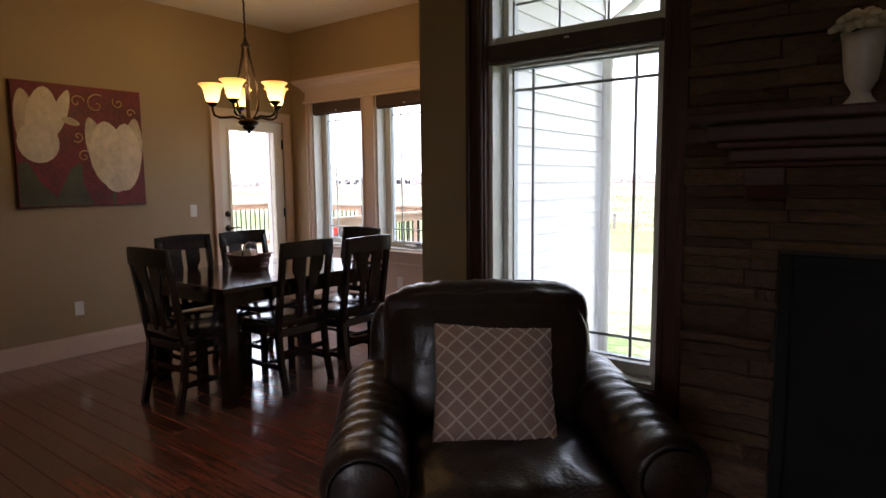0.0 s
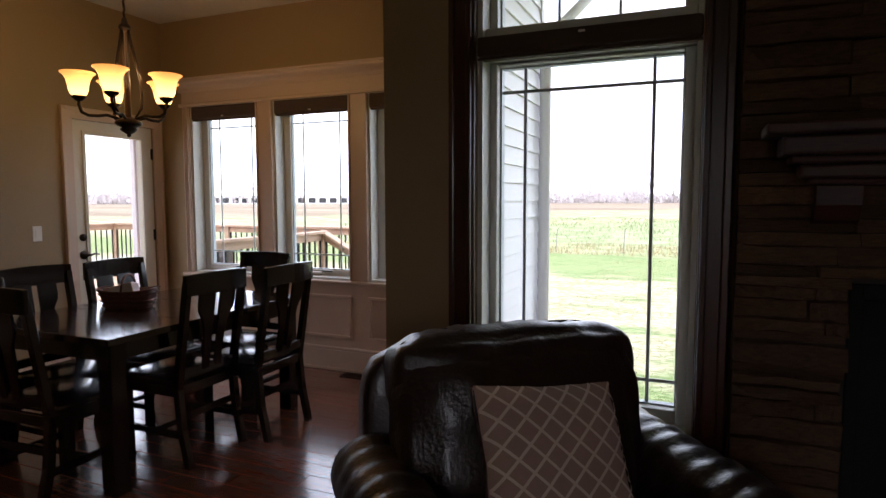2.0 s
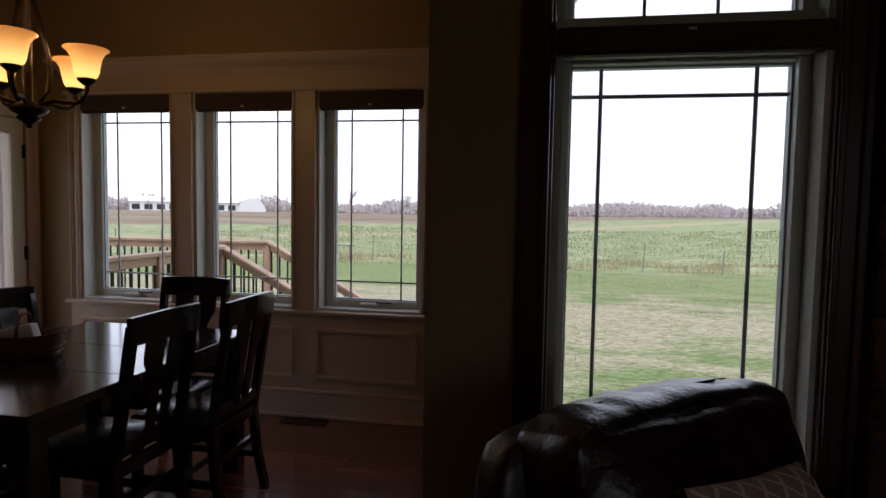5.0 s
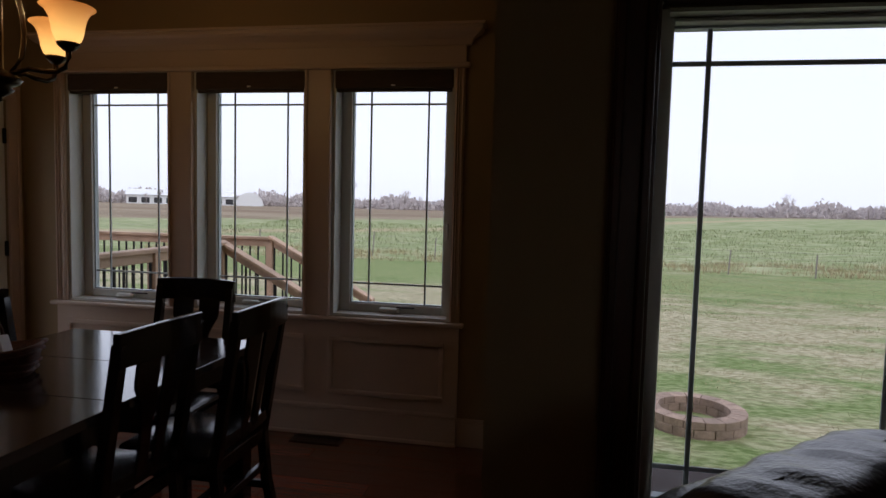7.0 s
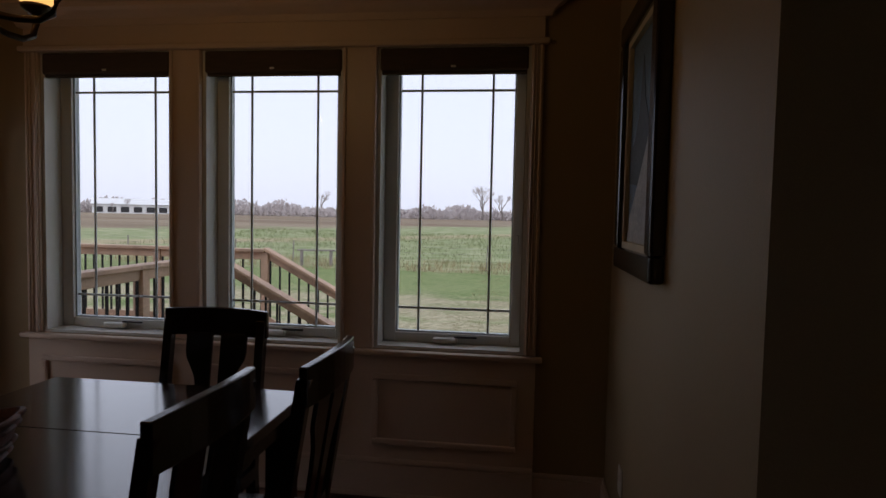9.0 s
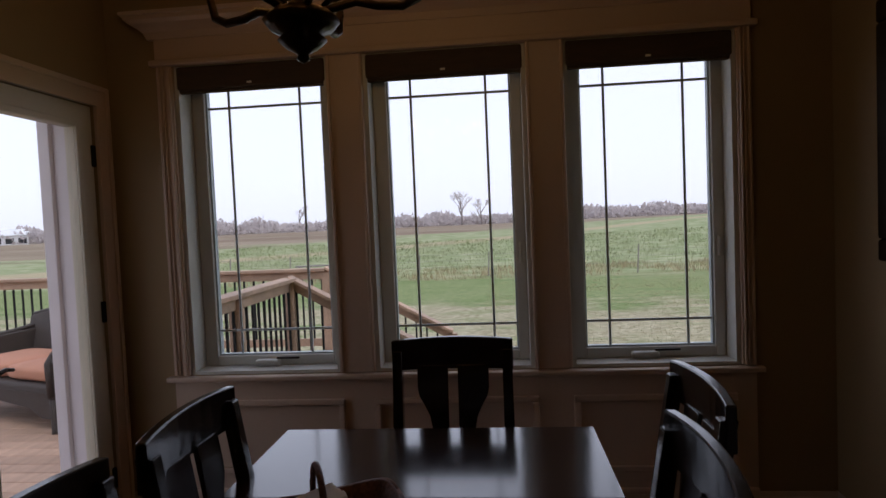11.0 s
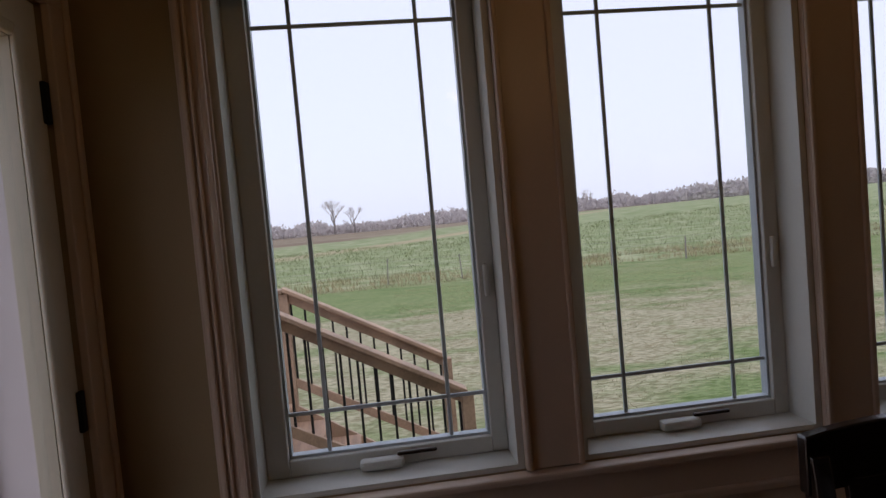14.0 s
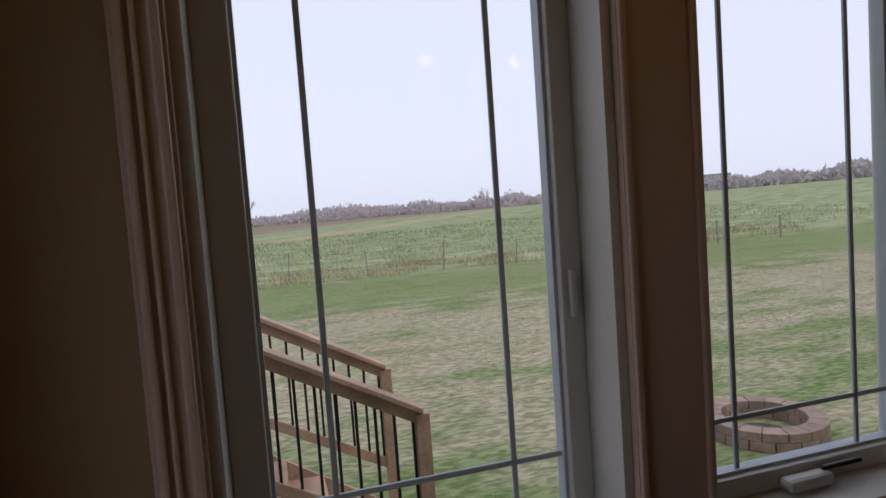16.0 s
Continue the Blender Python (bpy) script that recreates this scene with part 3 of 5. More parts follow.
part("sash", boxes((LX0 + 0.02, gx0, yf, yb, LZ0 + 0.02, TR0), (gx1, LX1 - 0.02, yf, yb, LZ0 + 0.02, TR0), (gx0, gx1, yf, yb, LZ0 + 0.02, gz0), (gx0, gx1, yf, yb, gz1, TR0)), "white", lw, bevel=0.005)
part("mullion", boxes((LX0 + 0.02, LX1 - 0.02, YL + 0.03, yb, TR0 + 0.001, TR1 - 0.012)), "white", lw, bevel=0.006)
part("transom_sash", boxes((LX0 + 0.02, gx0, yf, yb, TR1 - 0.012, LZ1 - 0.02), (gx1, LX1 - 0.02, yf, yb, TR1 - 0.012, LZ1 - 0.02), (gx0, gx1, yf, yb, TR1 - 0.012, TR1), (gx0, gx1, yf, yb, LZ1 - 0.08, LZ1 - 0.02)), "white", lw, bevel=0.004)
for z0, z1 in ((gz0, gz1), (TR1, LZ1 - 0.08)):
    part("pane", boxes((gx0, gx1, YL + 0.173, YL + 0.177, z0, z1)), "glass", lw).visible_shadow = False
    part("glazing_bead", boxes((gx0, gx0 + 0.007, YL + 0.145, YL + 0.182, z0, z1), (gx1 - 0.007, gx1, YL + 0.145, YL + 0.182, z0, z1), (gx0 + 0.007, gx1 - 0.007, YL + 0.145, YL + 0.182, z0, z0 + 0.007), (gx0 + 0.007, gx1 - 0.007, YL + 0.145, YL + 0.182, z1 - 0.007, z1)), "grille", lw)
for mx in (3.42, 3.941):
    part("muntin", boxes((mx - 0.007, mx + 0.007, YL + 0.157, YL + 0.166, gz0, gz1)), "grille", lw, bevel=0.002)
for mz in (0.689, 1.885):
    part("muntin", boxes((gx0, gx1, YL + 0.158, YL + 0.167, mz - 0.007, mz + 0.007)), "grille", lw, bevel=0.002)
for mx in (3.56, 3.805):
    part("muntin", boxes((mx - 0.006, mx + 0.006, YL + 0.157, YL + 0.166, TR1, LZ1 - 0.08)), "grille", lw, bevel=0.002)
part("muntin", boxes((gx0, gx1, YL + 0.158, YL + 0.167, 2.3, 2.312)), "grille", lw, bevel=0.002)
shade = thing("window_shade", pose(0, 0, 0), "dark brown shade cassette rolled up under a transom", "window shade")
part("cassette", boxes((LX0 + 0.001, LX1 - 0.001, YL - 0.025, YL + 0.029, TR0 + 0.004, TR0 + 0.084)), "shade", shade, bevel=0.012)
part("bottom_rail", boxes((LX0 + 0.001, LX1 - 0.001, YL - 0.01, YL + 0.028, TR0 - 0.008, TR0 + 0.003)), "shade", shade, bevel=0.002)
part("pull", boxes((3.675, 3.7, YL - 0.033, YL - 0.025, TR0 + 0.06, TR0 + 0.068)), "plate", shade, "small clear pull", bevel=0.002)
wt = structure(new("window_trim"), "dark cherry wood casing round the tall window", "trim")
for x0, x1, z0, z1 in ((3.14, LX0 - 0.003, 0, LZ1 + 0.09), (LX1 + 0.003, 4.23, 0, LZ1 + 0.09), (LX0 - 0.003, LX1 + 0.003, LZ1 + 0.003, LZ1 + 0.09), (LX0 - 0.003, LX1 + 0.003, LZ0 - 0.1, LZ0 - 0.003)):
    part("casing", boxes((x0, x1, YL - 0.03, YL, z0, z1)), "cherry", wt, bevel=0.006)
for x0, x1 in ((3.145, 3.17), (3.22, 3.245), (4.125, 4.15), (4.195, 4.225)):
    part("casing_bead", boxes((x0, x1, YL - 0.045, YL - 0.03, 0.15, LZ1 + 0.08)), "cherry", wt, bevel=0.006)
part("window_stool", boxes((3.22, 4.155, YL - 0.05, YL - 0.03, LZ0 - 0.03, LZ0)), "cherry", wt, bevel=0.006)

# ---- fireplace ----
FX0, FX1, FY = 4.24, 6.32, -2.1
fp = structure(new("fireplace_wall"), "stacked brown ledge stone fireplace wall with black firebox", "fireplace")
part("backing", boxes((FX0, 4.58, FY + 0.006, YL - 0.001, 0, H - 0.002), (5.75, FX1, FY + 0.006, YL - 0.001, 0, H - 0.002), (4.58, 5.75, FY + 0.006, YL - 0.001, 1.15, H - 0.002)), "mortar", fp)
part("firebox", boxes((4.58, 4.62, FY - 0.01, YL - 0.001, 0.08, 1.15), (5.71, 5.75, FY - 0.01, YL - 0.001, 0.08, 1.15), (4.62, 5.71, FY - 0.01, YL - 0.001, 1.1, 1.15), (4.62, 5.71, FY + 0.04, YL - 0.001, 0.08, 1.1), (4.58, 5.75, FY - 0.01, YL - 0.001, 0, 0.08)), "black", fp, bevel=0.004)
mt = thing("mantel", pose(0, 0, 0), "dark cherry wood mantel shelf with stepped mouldings on stone", "mantel")
for name, x0, dy, z0, z1 in (("shelf", 4.3, 0.26, 1.62, 1.655), ("cove", 4.35, 0.2, 1.56, 1.62), ("bead", 4.38, 0.16, 1.535, 1.56), ("fascia", 4.41, 0.12, 1.49, 1.535), ("bed_moulding", 4.435, 0.095, 1.47, 1.49)):
    part(name, boxes((x0, FX1 - 0.03, FY - dy, FY - 0.02 if name != "shelf" else FY + 0.0, z0, z1)), "mantel", mt, bevel=0.009)
for cx in (4.46, 5.92):
    part("corbel", prism([(FY, 1.469), (FY - 0.085, 1.469), (FY - 0.085, 1.405), (FY - 0.05, 1.355), (FY, 1.335)], "x", cx, cx + 0.13), "mantel", mt, bevel=0.004)
hearth = structure(part("hearth", boxes((FX0 - 0.1, FX1, -2.75, FY, -0.011, 0.0)), "grout"), "flush brown slate tile hearth with tan grout", "hearth")

# ---- dining chairs ----
def curved_rail(w, z0, z1, y, bow, thick, top_bow=0.0, steps=8):
    """A rail across x that bows backwards (+y) in its middle."""
    bm = bmesh.new()
    rows = []
    for i in range(steps + 1):
        u = 2 * i / steps - 1
        yy = y + bow * (1 - u * u)
        zt = z1 + top_bow * (1 - u * u)
        rows.append([bm.verts.new(c) for c in ((u * w, yy, z0), (u * w, yy + thick, z0), (u * w, yy + thick, zt), (u * w, yy, zt))])
    for a, b in zip(rows, rows[1:]):
        for k in range(4):
            bm.faces.new((a[k], b[k], b[(k + 1) % 4], a[(k + 1) % 4]))
    bm.faces.new(rows[0])
    bm.faces.new(rows[-1][::-1])
    bmesh.ops.recalc_face_normals(bm, faces=bm.faces)
    return bm


def lean(z):
    """How far the chair's back stands behind its seat, by height."""
    return 0.19 + max(0, z - 0.45) * 0.16


def splat(side):
    """A back slat, broad at the top, with a curved shoulder to a narrow foot."""
    inner = side * 0.018
    edge = [(0.5, 0.062), (0.62, 0.062), (0.7, 0.068), (0.76, 0.08), (0.8, 0.1), (0.83, 0.118), (0.86, 0.124), (0.94, 0.124)]
    bm = bmesh.new()
    rows = []
    for z, w in edge:
        yy = lean(z) + 0.014
        rows.append([bm.verts.new(c) for c in ((inner, yy, z), (side * w + inner * 0.4, yy, z), (side * w + inner * 0.4, yy + 0.014, z), (inner, yy + 0.014, z))])
    for a, b in zip(rows, rows[1:]):
        for k in range(4):
            bm.faces.new((a[k], a[(k + 1) % 4], b[(k + 1) % 4], b[k]))
    bm.faces.new(rows[0])
    bm.faces.new(rows[-1])
    bmesh.ops.recalc_face_normals(bm, faces=bm.faces)
    return bm


def dining_chair():
    c = thing("dining_chair", pose(0, 0, 0), "dark espresso wooden dining chair with cut-out splat back", "chair", "chairs round the table")
    part("seat_frame", boxes((-0.22, 0.22, -0.22, -0.195, 0.38, 0.435), (-0.22, 0.22, 0.175, 0.2, 0.38, 0.435), (-0.22, -0.195, -0.195, 0.175, 0.38, 0.435), (0.195, 0.22, -0.195, 0.175, 0.38, 0.435)), "espresso", c, bevel=0.003)
    bm = boxes((-0.215, 0.215, -0.235, 0.175, 0.436, 0.475))
    part("seat", bm, "seat", c, "black leather seat pad", bevel=0.018, smooth=True, segments=3)
    for x in (-0.2, 0.2):
        part("front_leg", boxes((x - 0.02, x + 0.02, -0.22, -0.18, 0, 0.38)), "espresso", c, bevel=0.003)
        s = 1 if x > 0 else -1
        bm = bmesh.new()
        rows = []
        for z, dy in ((0, 0.25), (0.2, 0.205), (0.42, 0.185), (0.6, lean(0.6)), (0.8, lean(0.8)), (1.0, lean(1.0))):
            w = 0.02 if z < 0.7 else 0.018
            rows.append([bm.verts.new(q) for q in ((x - w, dy - 0.02, z), (x + w, dy - 0.02, z), (x + w, dy + 0.02, z), (x - w, dy + 0.02, z))])
        for a, b in zip(rows, rows[1:]):
            for k in range(4):
                bm.faces.new((a[k], a[(k + 1) % 4], b[(k + 1) % 4], b[k]))
        bm.faces.new(rows[0][::-1])
        bm.faces.new(rows[-1])
        part("back_leg", bm, "espresso", c, bevel=0.003)
        part("side_stretcher", boxes((x - 0.011, x + 0.011, -0.18, 0.2, 0.15, 0.185)), "espresso", c, bevel=0.002)
        part("splat", splat(s), "espresso", c, bevel=0.002)
    part("cross_stretcher", boxes((-0.189, 0.189, -0.01, 0.012, 0.155, 0.18)), "espresso", c, bevel=0.002)
    part("back_stretcher", boxes((-0.18, 0.18, 0.19, 0.21, 0.25, 0.285)), "espresso", c, bevel=0.002)
    part("lower_rail", curved_rail(0.182, 0.48, 0.53, lean(0.5) - 0.005, 0.012, 0.022), "espresso", c, bevel=0.002)
    part("top_rail", curved_rail(0.222, 0.925, 1.035, lean(0.98) - 0.008, 0.022, 0.026, 0.008), "espresso", c, bevel=0.004)
    return c


# a back's place and the way the seat faces: -y at turn 0
first = dining_chair()
BACK = lean(1.0)
SEATS = [(1.145, -0.81, 0), (1.825, -1.42, -90), (1.685, -1.88, -91), (0.55, -2.13, 90), (0.58, -1.62, 91), (1.2, -2.74, 182)]
for i, (x, y, r) in enumerate(SEATS):
    a = radians(r)
    m = pose(x + BACK * math.sin(a), y - BACK * math.cos(a), 0, 0, 0, r)
    if i:
        copy_thing(first, m)
    else:
        first.matrix_basis = m

# ---- table ----
TX0, TX1, TY0, TY1, TZ = 0.59, 1.615, -2.5, -1.02, 0.78
tb = thing("dining_table", pose((TX0 + TX1) / 2, (TY0 + TY1) / 2, 0), "square-edged dark espresso wooden dining table with a leaf", "table")
hx, hy = (TX1 - TX0) / 2, (TY1 - TY0) / 2
for y0, y1 in ((-hy, -0.224), (-0.2225, 0.2225), (0.224, hy)):
    part("tabletop" if y0 != -0.2225 else "leaf", boxes((-hx, hx, y0, y1, TZ - 0.035, TZ)), "tabletop", tb, bevel=0.003)
part("apron", boxes((-hx + 0.05, hx - 0.05, -hy + 0.05, -hy + 0.075, TZ - 0.125, TZ - 0.035), (-hx + 0.05, hx - 0.05, hy - 0.075, hy - 0.05, TZ - 0.125, TZ - 0.035), (-hx + 0.05, -hx + 0.075, -hy + 0.075, hy - 0.075, TZ - 0.125, TZ - 0.035), (hx - 0.075, hx - 0.05, -hy + 0.075, hy - 0.075, TZ - 0.125, TZ - 0.035)), "espresso", tb, bevel=0.002)
for sx in (-1, 1):
    for sy in (-1, 1):
        x, y = sx * (hx - 0.07), sy * (hy - 0.07)
        part("leg", boxes((x - 0.045, x + 0.045, y - 0.045, y + 0.045, 0, TZ - 0.036)), "espresso", tb, bevel=0.006)

# basket with napkins on the table
bk = thing("napkin_basket", pose(0.95, -1.83, TZ, 0, 0, 25) @ Matrix.Diagonal((1.0, 1.0, 1.05, 1)), "red-brown wicker basket with a handle on the table", "basket")
bm = bmesh.new()
rings = []
for k, (s, z) in enumerate(((0.78, 0.0), (0.86, 0.03), (0.95, 0.07), (1.03, 0.1), (0.98, 0.1), (0.9, 0.07), (0.74, 0.012))):
    rings.append([bm.verts.new((0.16 * s * math.copysign(abs(math.cos(t)) ** 0.5, math.cos(t)), 0.095 * s * math.copysign(abs(math.sin(t)) ** 0.5, math.sin(t)), z + 0.018 * abs(math.cos(t)) * (z > 0.05))) for t in (2 * math.pi * j / 28 for j in range(28))])
for a, b in zip(rings, rings[1:]):
    for j in range(28):
        bm.faces.new((a[j], a[(j + 1) % 28], b[(j + 1) % 28], b[j]))
bm.faces.new(rings[0][::-1])
bm.faces.new(rings[-1])
part("bowl", bm, "basket", bk, smooth=True)
for z, s in ((0.02, 0.84), (0.045, 0.9), (0.07, 0.96), (0.095, 1.02)):
    part("weave", tube([(0.163 * s * math.copysign(abs(math.cos(t)) ** 0.5, math.cos(t)), 0.098 * s * math.copysign(abs(math.sin(t)) ** 0.5, math.sin(t)), z + 0.018 * abs(math.cos(t)) * (z > 0.05)) for t in (2 * math.pi * j / 28 for j in range(29))], 0.006, 6), "basket", bk, smooth=True)
part("handle", tube([(0.0, 0.098 * math.cos(t), 0.09 + 0.1 * math.sin(t)) for t in (math.pi * j / 14 for j in range(15))], 0.007, 8), "basket", bk, smooth=True)
nk = thing("napkin_stack", pose(0.945, -1.84, TZ + 0.03, 0, -14, 25), "stack of white folded paper napkins in the basket", "napkins")
for j in range(4):
    part("napkin", boxes((-0.09, 0.085, -0.062, -0.03 + 0.0, j * 0.0, 0.115 - j * 0.006)) if j == 0 else boxes((-0.088 + j * 0.003, 0.083 - j * 0.004, -0.03 + (j - 1) * 0.028, -0.003 + (j - 1) * 0.028, 0.0, 0.115 - j * 0.004)), "napkin", nk, bevel=0.005)

# ---- chandelier ----
CX, CY, CS, CZ = 0.95, -1.78, 1.12, -0.158
HC = (H - CZ) / CS
ch = thing("chandelier", pose(CX, CY, CZ) @ Matrix.Diagonal((CS, CS, CS, 1)), "bronze five-arm chandelier with lit amber glass shades", "chandelier")
part("canopy", lathe([(0, HC), (0.065, HC), (0.06, HC - 0.025), (0.02, HC - 0.04), (0, HC - 0.04)]), "bronze", ch, smooth=True)
part("chain", tube([(0.003 * math.sin(k * 2.2), 0.003 * math.cos(k * 2.2), 2.36 + (HC - 2.4) * k / 24) for k in range(25)], 0.0065, 6), "bronze", ch, smooth=True)
part("column", lathe([(0, 2.38), (0.012, 2.37), (0.02, 2.34), (0.03, 2.33), (0.03, 2.315), (0.016, 2.3), (0.016, 1.86), (0.03, 1.85), (0.055, 1.84), (0.07, 1.825), (0.058, 1.81), (0.035, 1.8), (0.045, 1.79), (0.028, 1.775), (0.01, 1.765), (0.012, 1.755), (0, 1.748)], 16), "bronze", ch, smooth=True)
for k in range(3):
    t = 2 * math.pi * k / 3 + 0.4
    part("scroll", tube([(r * math.cos(t), r * math.sin(t), z) for r, z in ((0.018, 2.31), (0.03, 2.24), (0.05, 2.15), (0.072, 2.05), (0.08, 1.97), (0.07, 1.9), (0.04, 1.85))], 0.008, 8), "bronze", ch, smooth=True)
SHADE = [(0.0, 0.0), (0.03, 0.0), (0.046, 0.012), (0.055, 0.035), (0.06, 0.065), (0.068, 0.095), (0.082, 0.118), (0.1, 0.13), (0.098, 0.134), (0.078, 0.121), (0.062, 0.095), (0.054, 0.06), (0.046, 0.03), (0.0, 0.01)]
for k in range(5):
    t = 2 * math.pi * k / 5 + radians(14)
    d = Vector((math.cos(t), math.sin(t), 0))
    R = 0.225
    arm = part("arm", tube([d * r + Vector((0, 0, z)) for r, z in ((0.02, 1.835), (0.06, 1.85), (0.1, 1.862), (0.14, 1.855), (0.185, 1.855), (0.215, 1.87), (R, 1.905), (R, 1.93))], 0.0085, 8), "bronze", ch, smooth=True)
    part("cup", lathe([(0, 0), (0.014, 0), (0.034, 0.018), (0.036, 0.026), (0, 0.026)], 16, at=(d.x * R, d.y * R, 1.925)), "bronze", arm, smooth=True)
    sh = part("shade", lathe(SHADE, 24), "lampglass", ch, "lit amber alabaster glass shade", smooth=True)
    sh.location, sh.scale = (d.x * R, d.y * R, 1.95), (0.84, 0.84, 0.9)
    bulb = bpy.data.lights.new("bulb", "POINT")
    bulb.energy, bulb.color, bulb.shadow_soft_size = BULB, (1.0, 0.62, 0.28), 0.03
    lo = new("bulb", bulb)
    lo.location = (CX + d.x * R * CS, CY + d.y * R * CS, 2.11 * CS + CZ)

# ---- armchair ----
ac = thing("armchair", pose(3.775, -2.79, 0, 0, 0, 41), "dark brown leather club armchair with rolled arms", "armchair")


def pad(name, dims, at, mat="leather", puff=0.03, wrinkle=0.006, seed=0, label="", rot=(0, 0, 0), parent=None, n=14, gather=0.0):
    """A stuffed cushion: a box bulged on its broad faces, with soft wrinkles."""
    bm = bmesh.new()
    bmesh.ops.create_cube(bm, size=1)
    bmesh.ops.subdivide_edges(bm, edges=list(bm.edges), cuts=n, use_grid_fill=True)
    for v in bm.verts:
        p = v.co * 2
        f = [(1 - abs(c) ** 4) for c in p]
        q = Vector([p[i] * (1 - 0.05 * (abs(p[(i + 1) % 3]) ** 6 + abs(p[(i + 2) % 3]) ** 6)) for i in range(3)])
        q = Vector([q[i] * dims[i] / 2 for i in range(3)])
        for i in range(3):
            q[i] += math.copysign(puff * max(0, f[(i + 1) % 3]) ** 0.6 * max(0, f[(i + 2) % 3]) ** 0.6, p[i]) * (abs(p[i]) ** 4)
        w = noise.noise(q * 9 + Vector((seed, seed * 2, 0))) + 0.6 * noise.noise(Vector((q.x * 28, q.y * 9, q.z * 9 + seed)))
        if gather:
            w += gather * math.sin(q.x * 95 + 3 * noise.noise(Vector((q.x * 6, q.z * 9, seed)))) * max(0.0, 1 - abs(q.y) * 7)
        v.co = q + p.normalized() * wrinkle * w
    ob = part(name, bm, mat, parent or ac, label, smooth=True)
    ob.location, ob.rotation_euler = at, rot
    return ob


def ruched_roll(x, y0, y1, zc, r, flip, seed):
    """A rolled arm: a thick roll with gathered leather ribs across it."""
    bm = bmesh.new()
    rings, steps, sides = [], 56, 28
    for i in range(steps + 1):
        u = i / steps
        y = y0 + (y1 - y0) * u
        k = min(1.0, (u / 0.05) ** 0.5 if u < 0.05 else 1.0)
        ring = []
        for j in range(sides):
            t = 2 * math.pi * j / sides
            rib = 0.005 * math.sin(u * 62 + 1.5 * noise.noise(Vector((u * 4, t, seed)))) * max(0, math.sin(t)) * (u > 0.12)
            rr = (r + rib + 0.006 * noise.noise(Vector((u * 7, math.cos(t) * 2, math.sin(t) * 2 + seed)))) * (0.82 + 0.18 * k)
            ring.append(bm.verts.new((x + flip * rr * 1.05 * math.cos(t), y, zc + rr * math.sin(t) + 0.02 * u)))
        rings.append(ring)
    for a, b in zip(rings, rings[1:]):
        for j in range(sides):
            bm.faces.new((a[j], a[(j + 1) % sides], b[(j + 1) % sides], b[j]))
    bm.faces.new(rings[0][::-1])
    bm.faces.new(rings[-1])
    bmesh.ops.recalc_face_normals(bm, faces=bm.faces)
    return bm


part("base", boxes((-0.5, 0.5, -0.4, 0.44, 0.08, 0.3)), "leather", ac, bevel=0.03, smooth=True, segments=3)
pad("seat_cushion", (0.68, 0.74, 0.18), (0, -0.1, 0.4), puff=0.035, wrinkle=0.014, seed=3, n=24)
pad("back_cushion", (0.72, 0.24, 0.5), (0, 0.25, 0.7), puff=0.05, wrinkle=0.011, seed=7, rot=(radians(-14), 0, 0), n=22)
pad("head_roll", (0.76, 0.25, 0.22), (0, 0.325, 0.875), puff=0.035, wrinkle=0.011, seed=11, rot=(radians(-10), 0, 0), n=30, gather=0.35)
pad("outer_back", (0.92, 0.14, 0.82), (0, 0.42, 0.52), puff=0.02, wrinkle=0.005, seed=13, rot=(radians(-6), 0, 0))
part("piping", tube([(0.39 * u, 0.335 + 0.03 * abs(u) ** 3, 1.015 - 0.075 * abs(u) ** 6) for u in (k / 10 - 1 for k in range(21))], 0.005, 6), "leather", ac, smooth=True)
for s in (-1, 1):
    arm = part("arm", boxes((s * 0.44 - 0.09, s * 0.44 + 0.09, -0.43, 0.4, 0.08, 0.56)), "leather", ac, bevel=0.03, smooth=True, segments=3)
    roll = part("arm_roll", ruched_roll(s * 0.455, -0.49, 0.38, 0.545, 0.125, s, 3 + s), "leather", arm, smooth=True)
    part("roll_facing", lathe([(0, -0.012), (0.03, -0.018), (0.09, -0.012), (0.104, 0.0), (0.1, 0.012)], 24), "leather", arm, smooth=True).matrix_local = pose(s * 0.455, -0.492, 0.545, 90, 0, 0)
    part("facing_piping", tube([(s * 0.455 + 0.108 * math.cos(t), -0.492, 0.545 + 0.108 * math.sin(t)) for t in (2 * math.pi * k / 24 for k in range(25))], 0.005, 6), "leather", arm, smooth=True)
    for y in (-0.36, 0.38):
        part("foot", lathe([(0, 0), (0.025, 0), (0.04, 0.05), (0.042, 0.085), (0, 0.085)], 14, at=(s * 0.43, y, 0)), "espresso", ac, smooth=True)

# patterned pillow on the armchair
pw = thing("throw_pillow", pose(3.765, -2.785, 0.69, -29, 0, 45) @ pose(0, 0, 0, 0, 5, 0), "square taupe throw pillow with a cream trellis pattern", "pillow")


def pillow_depth(u, v):
    return 0.012 + 0.075 * (max(0.0, 1 - u ** 4) * max(0.0, 1 - v ** 4)) ** 0.7


def pillow_xy(u, v):
    pull = 1 - 0.05 * (1 - abs(u * v)) * (max(abs(u), abs(v)) ** 6)
    return 0.225 * u * pull, 0.215 * v * pull


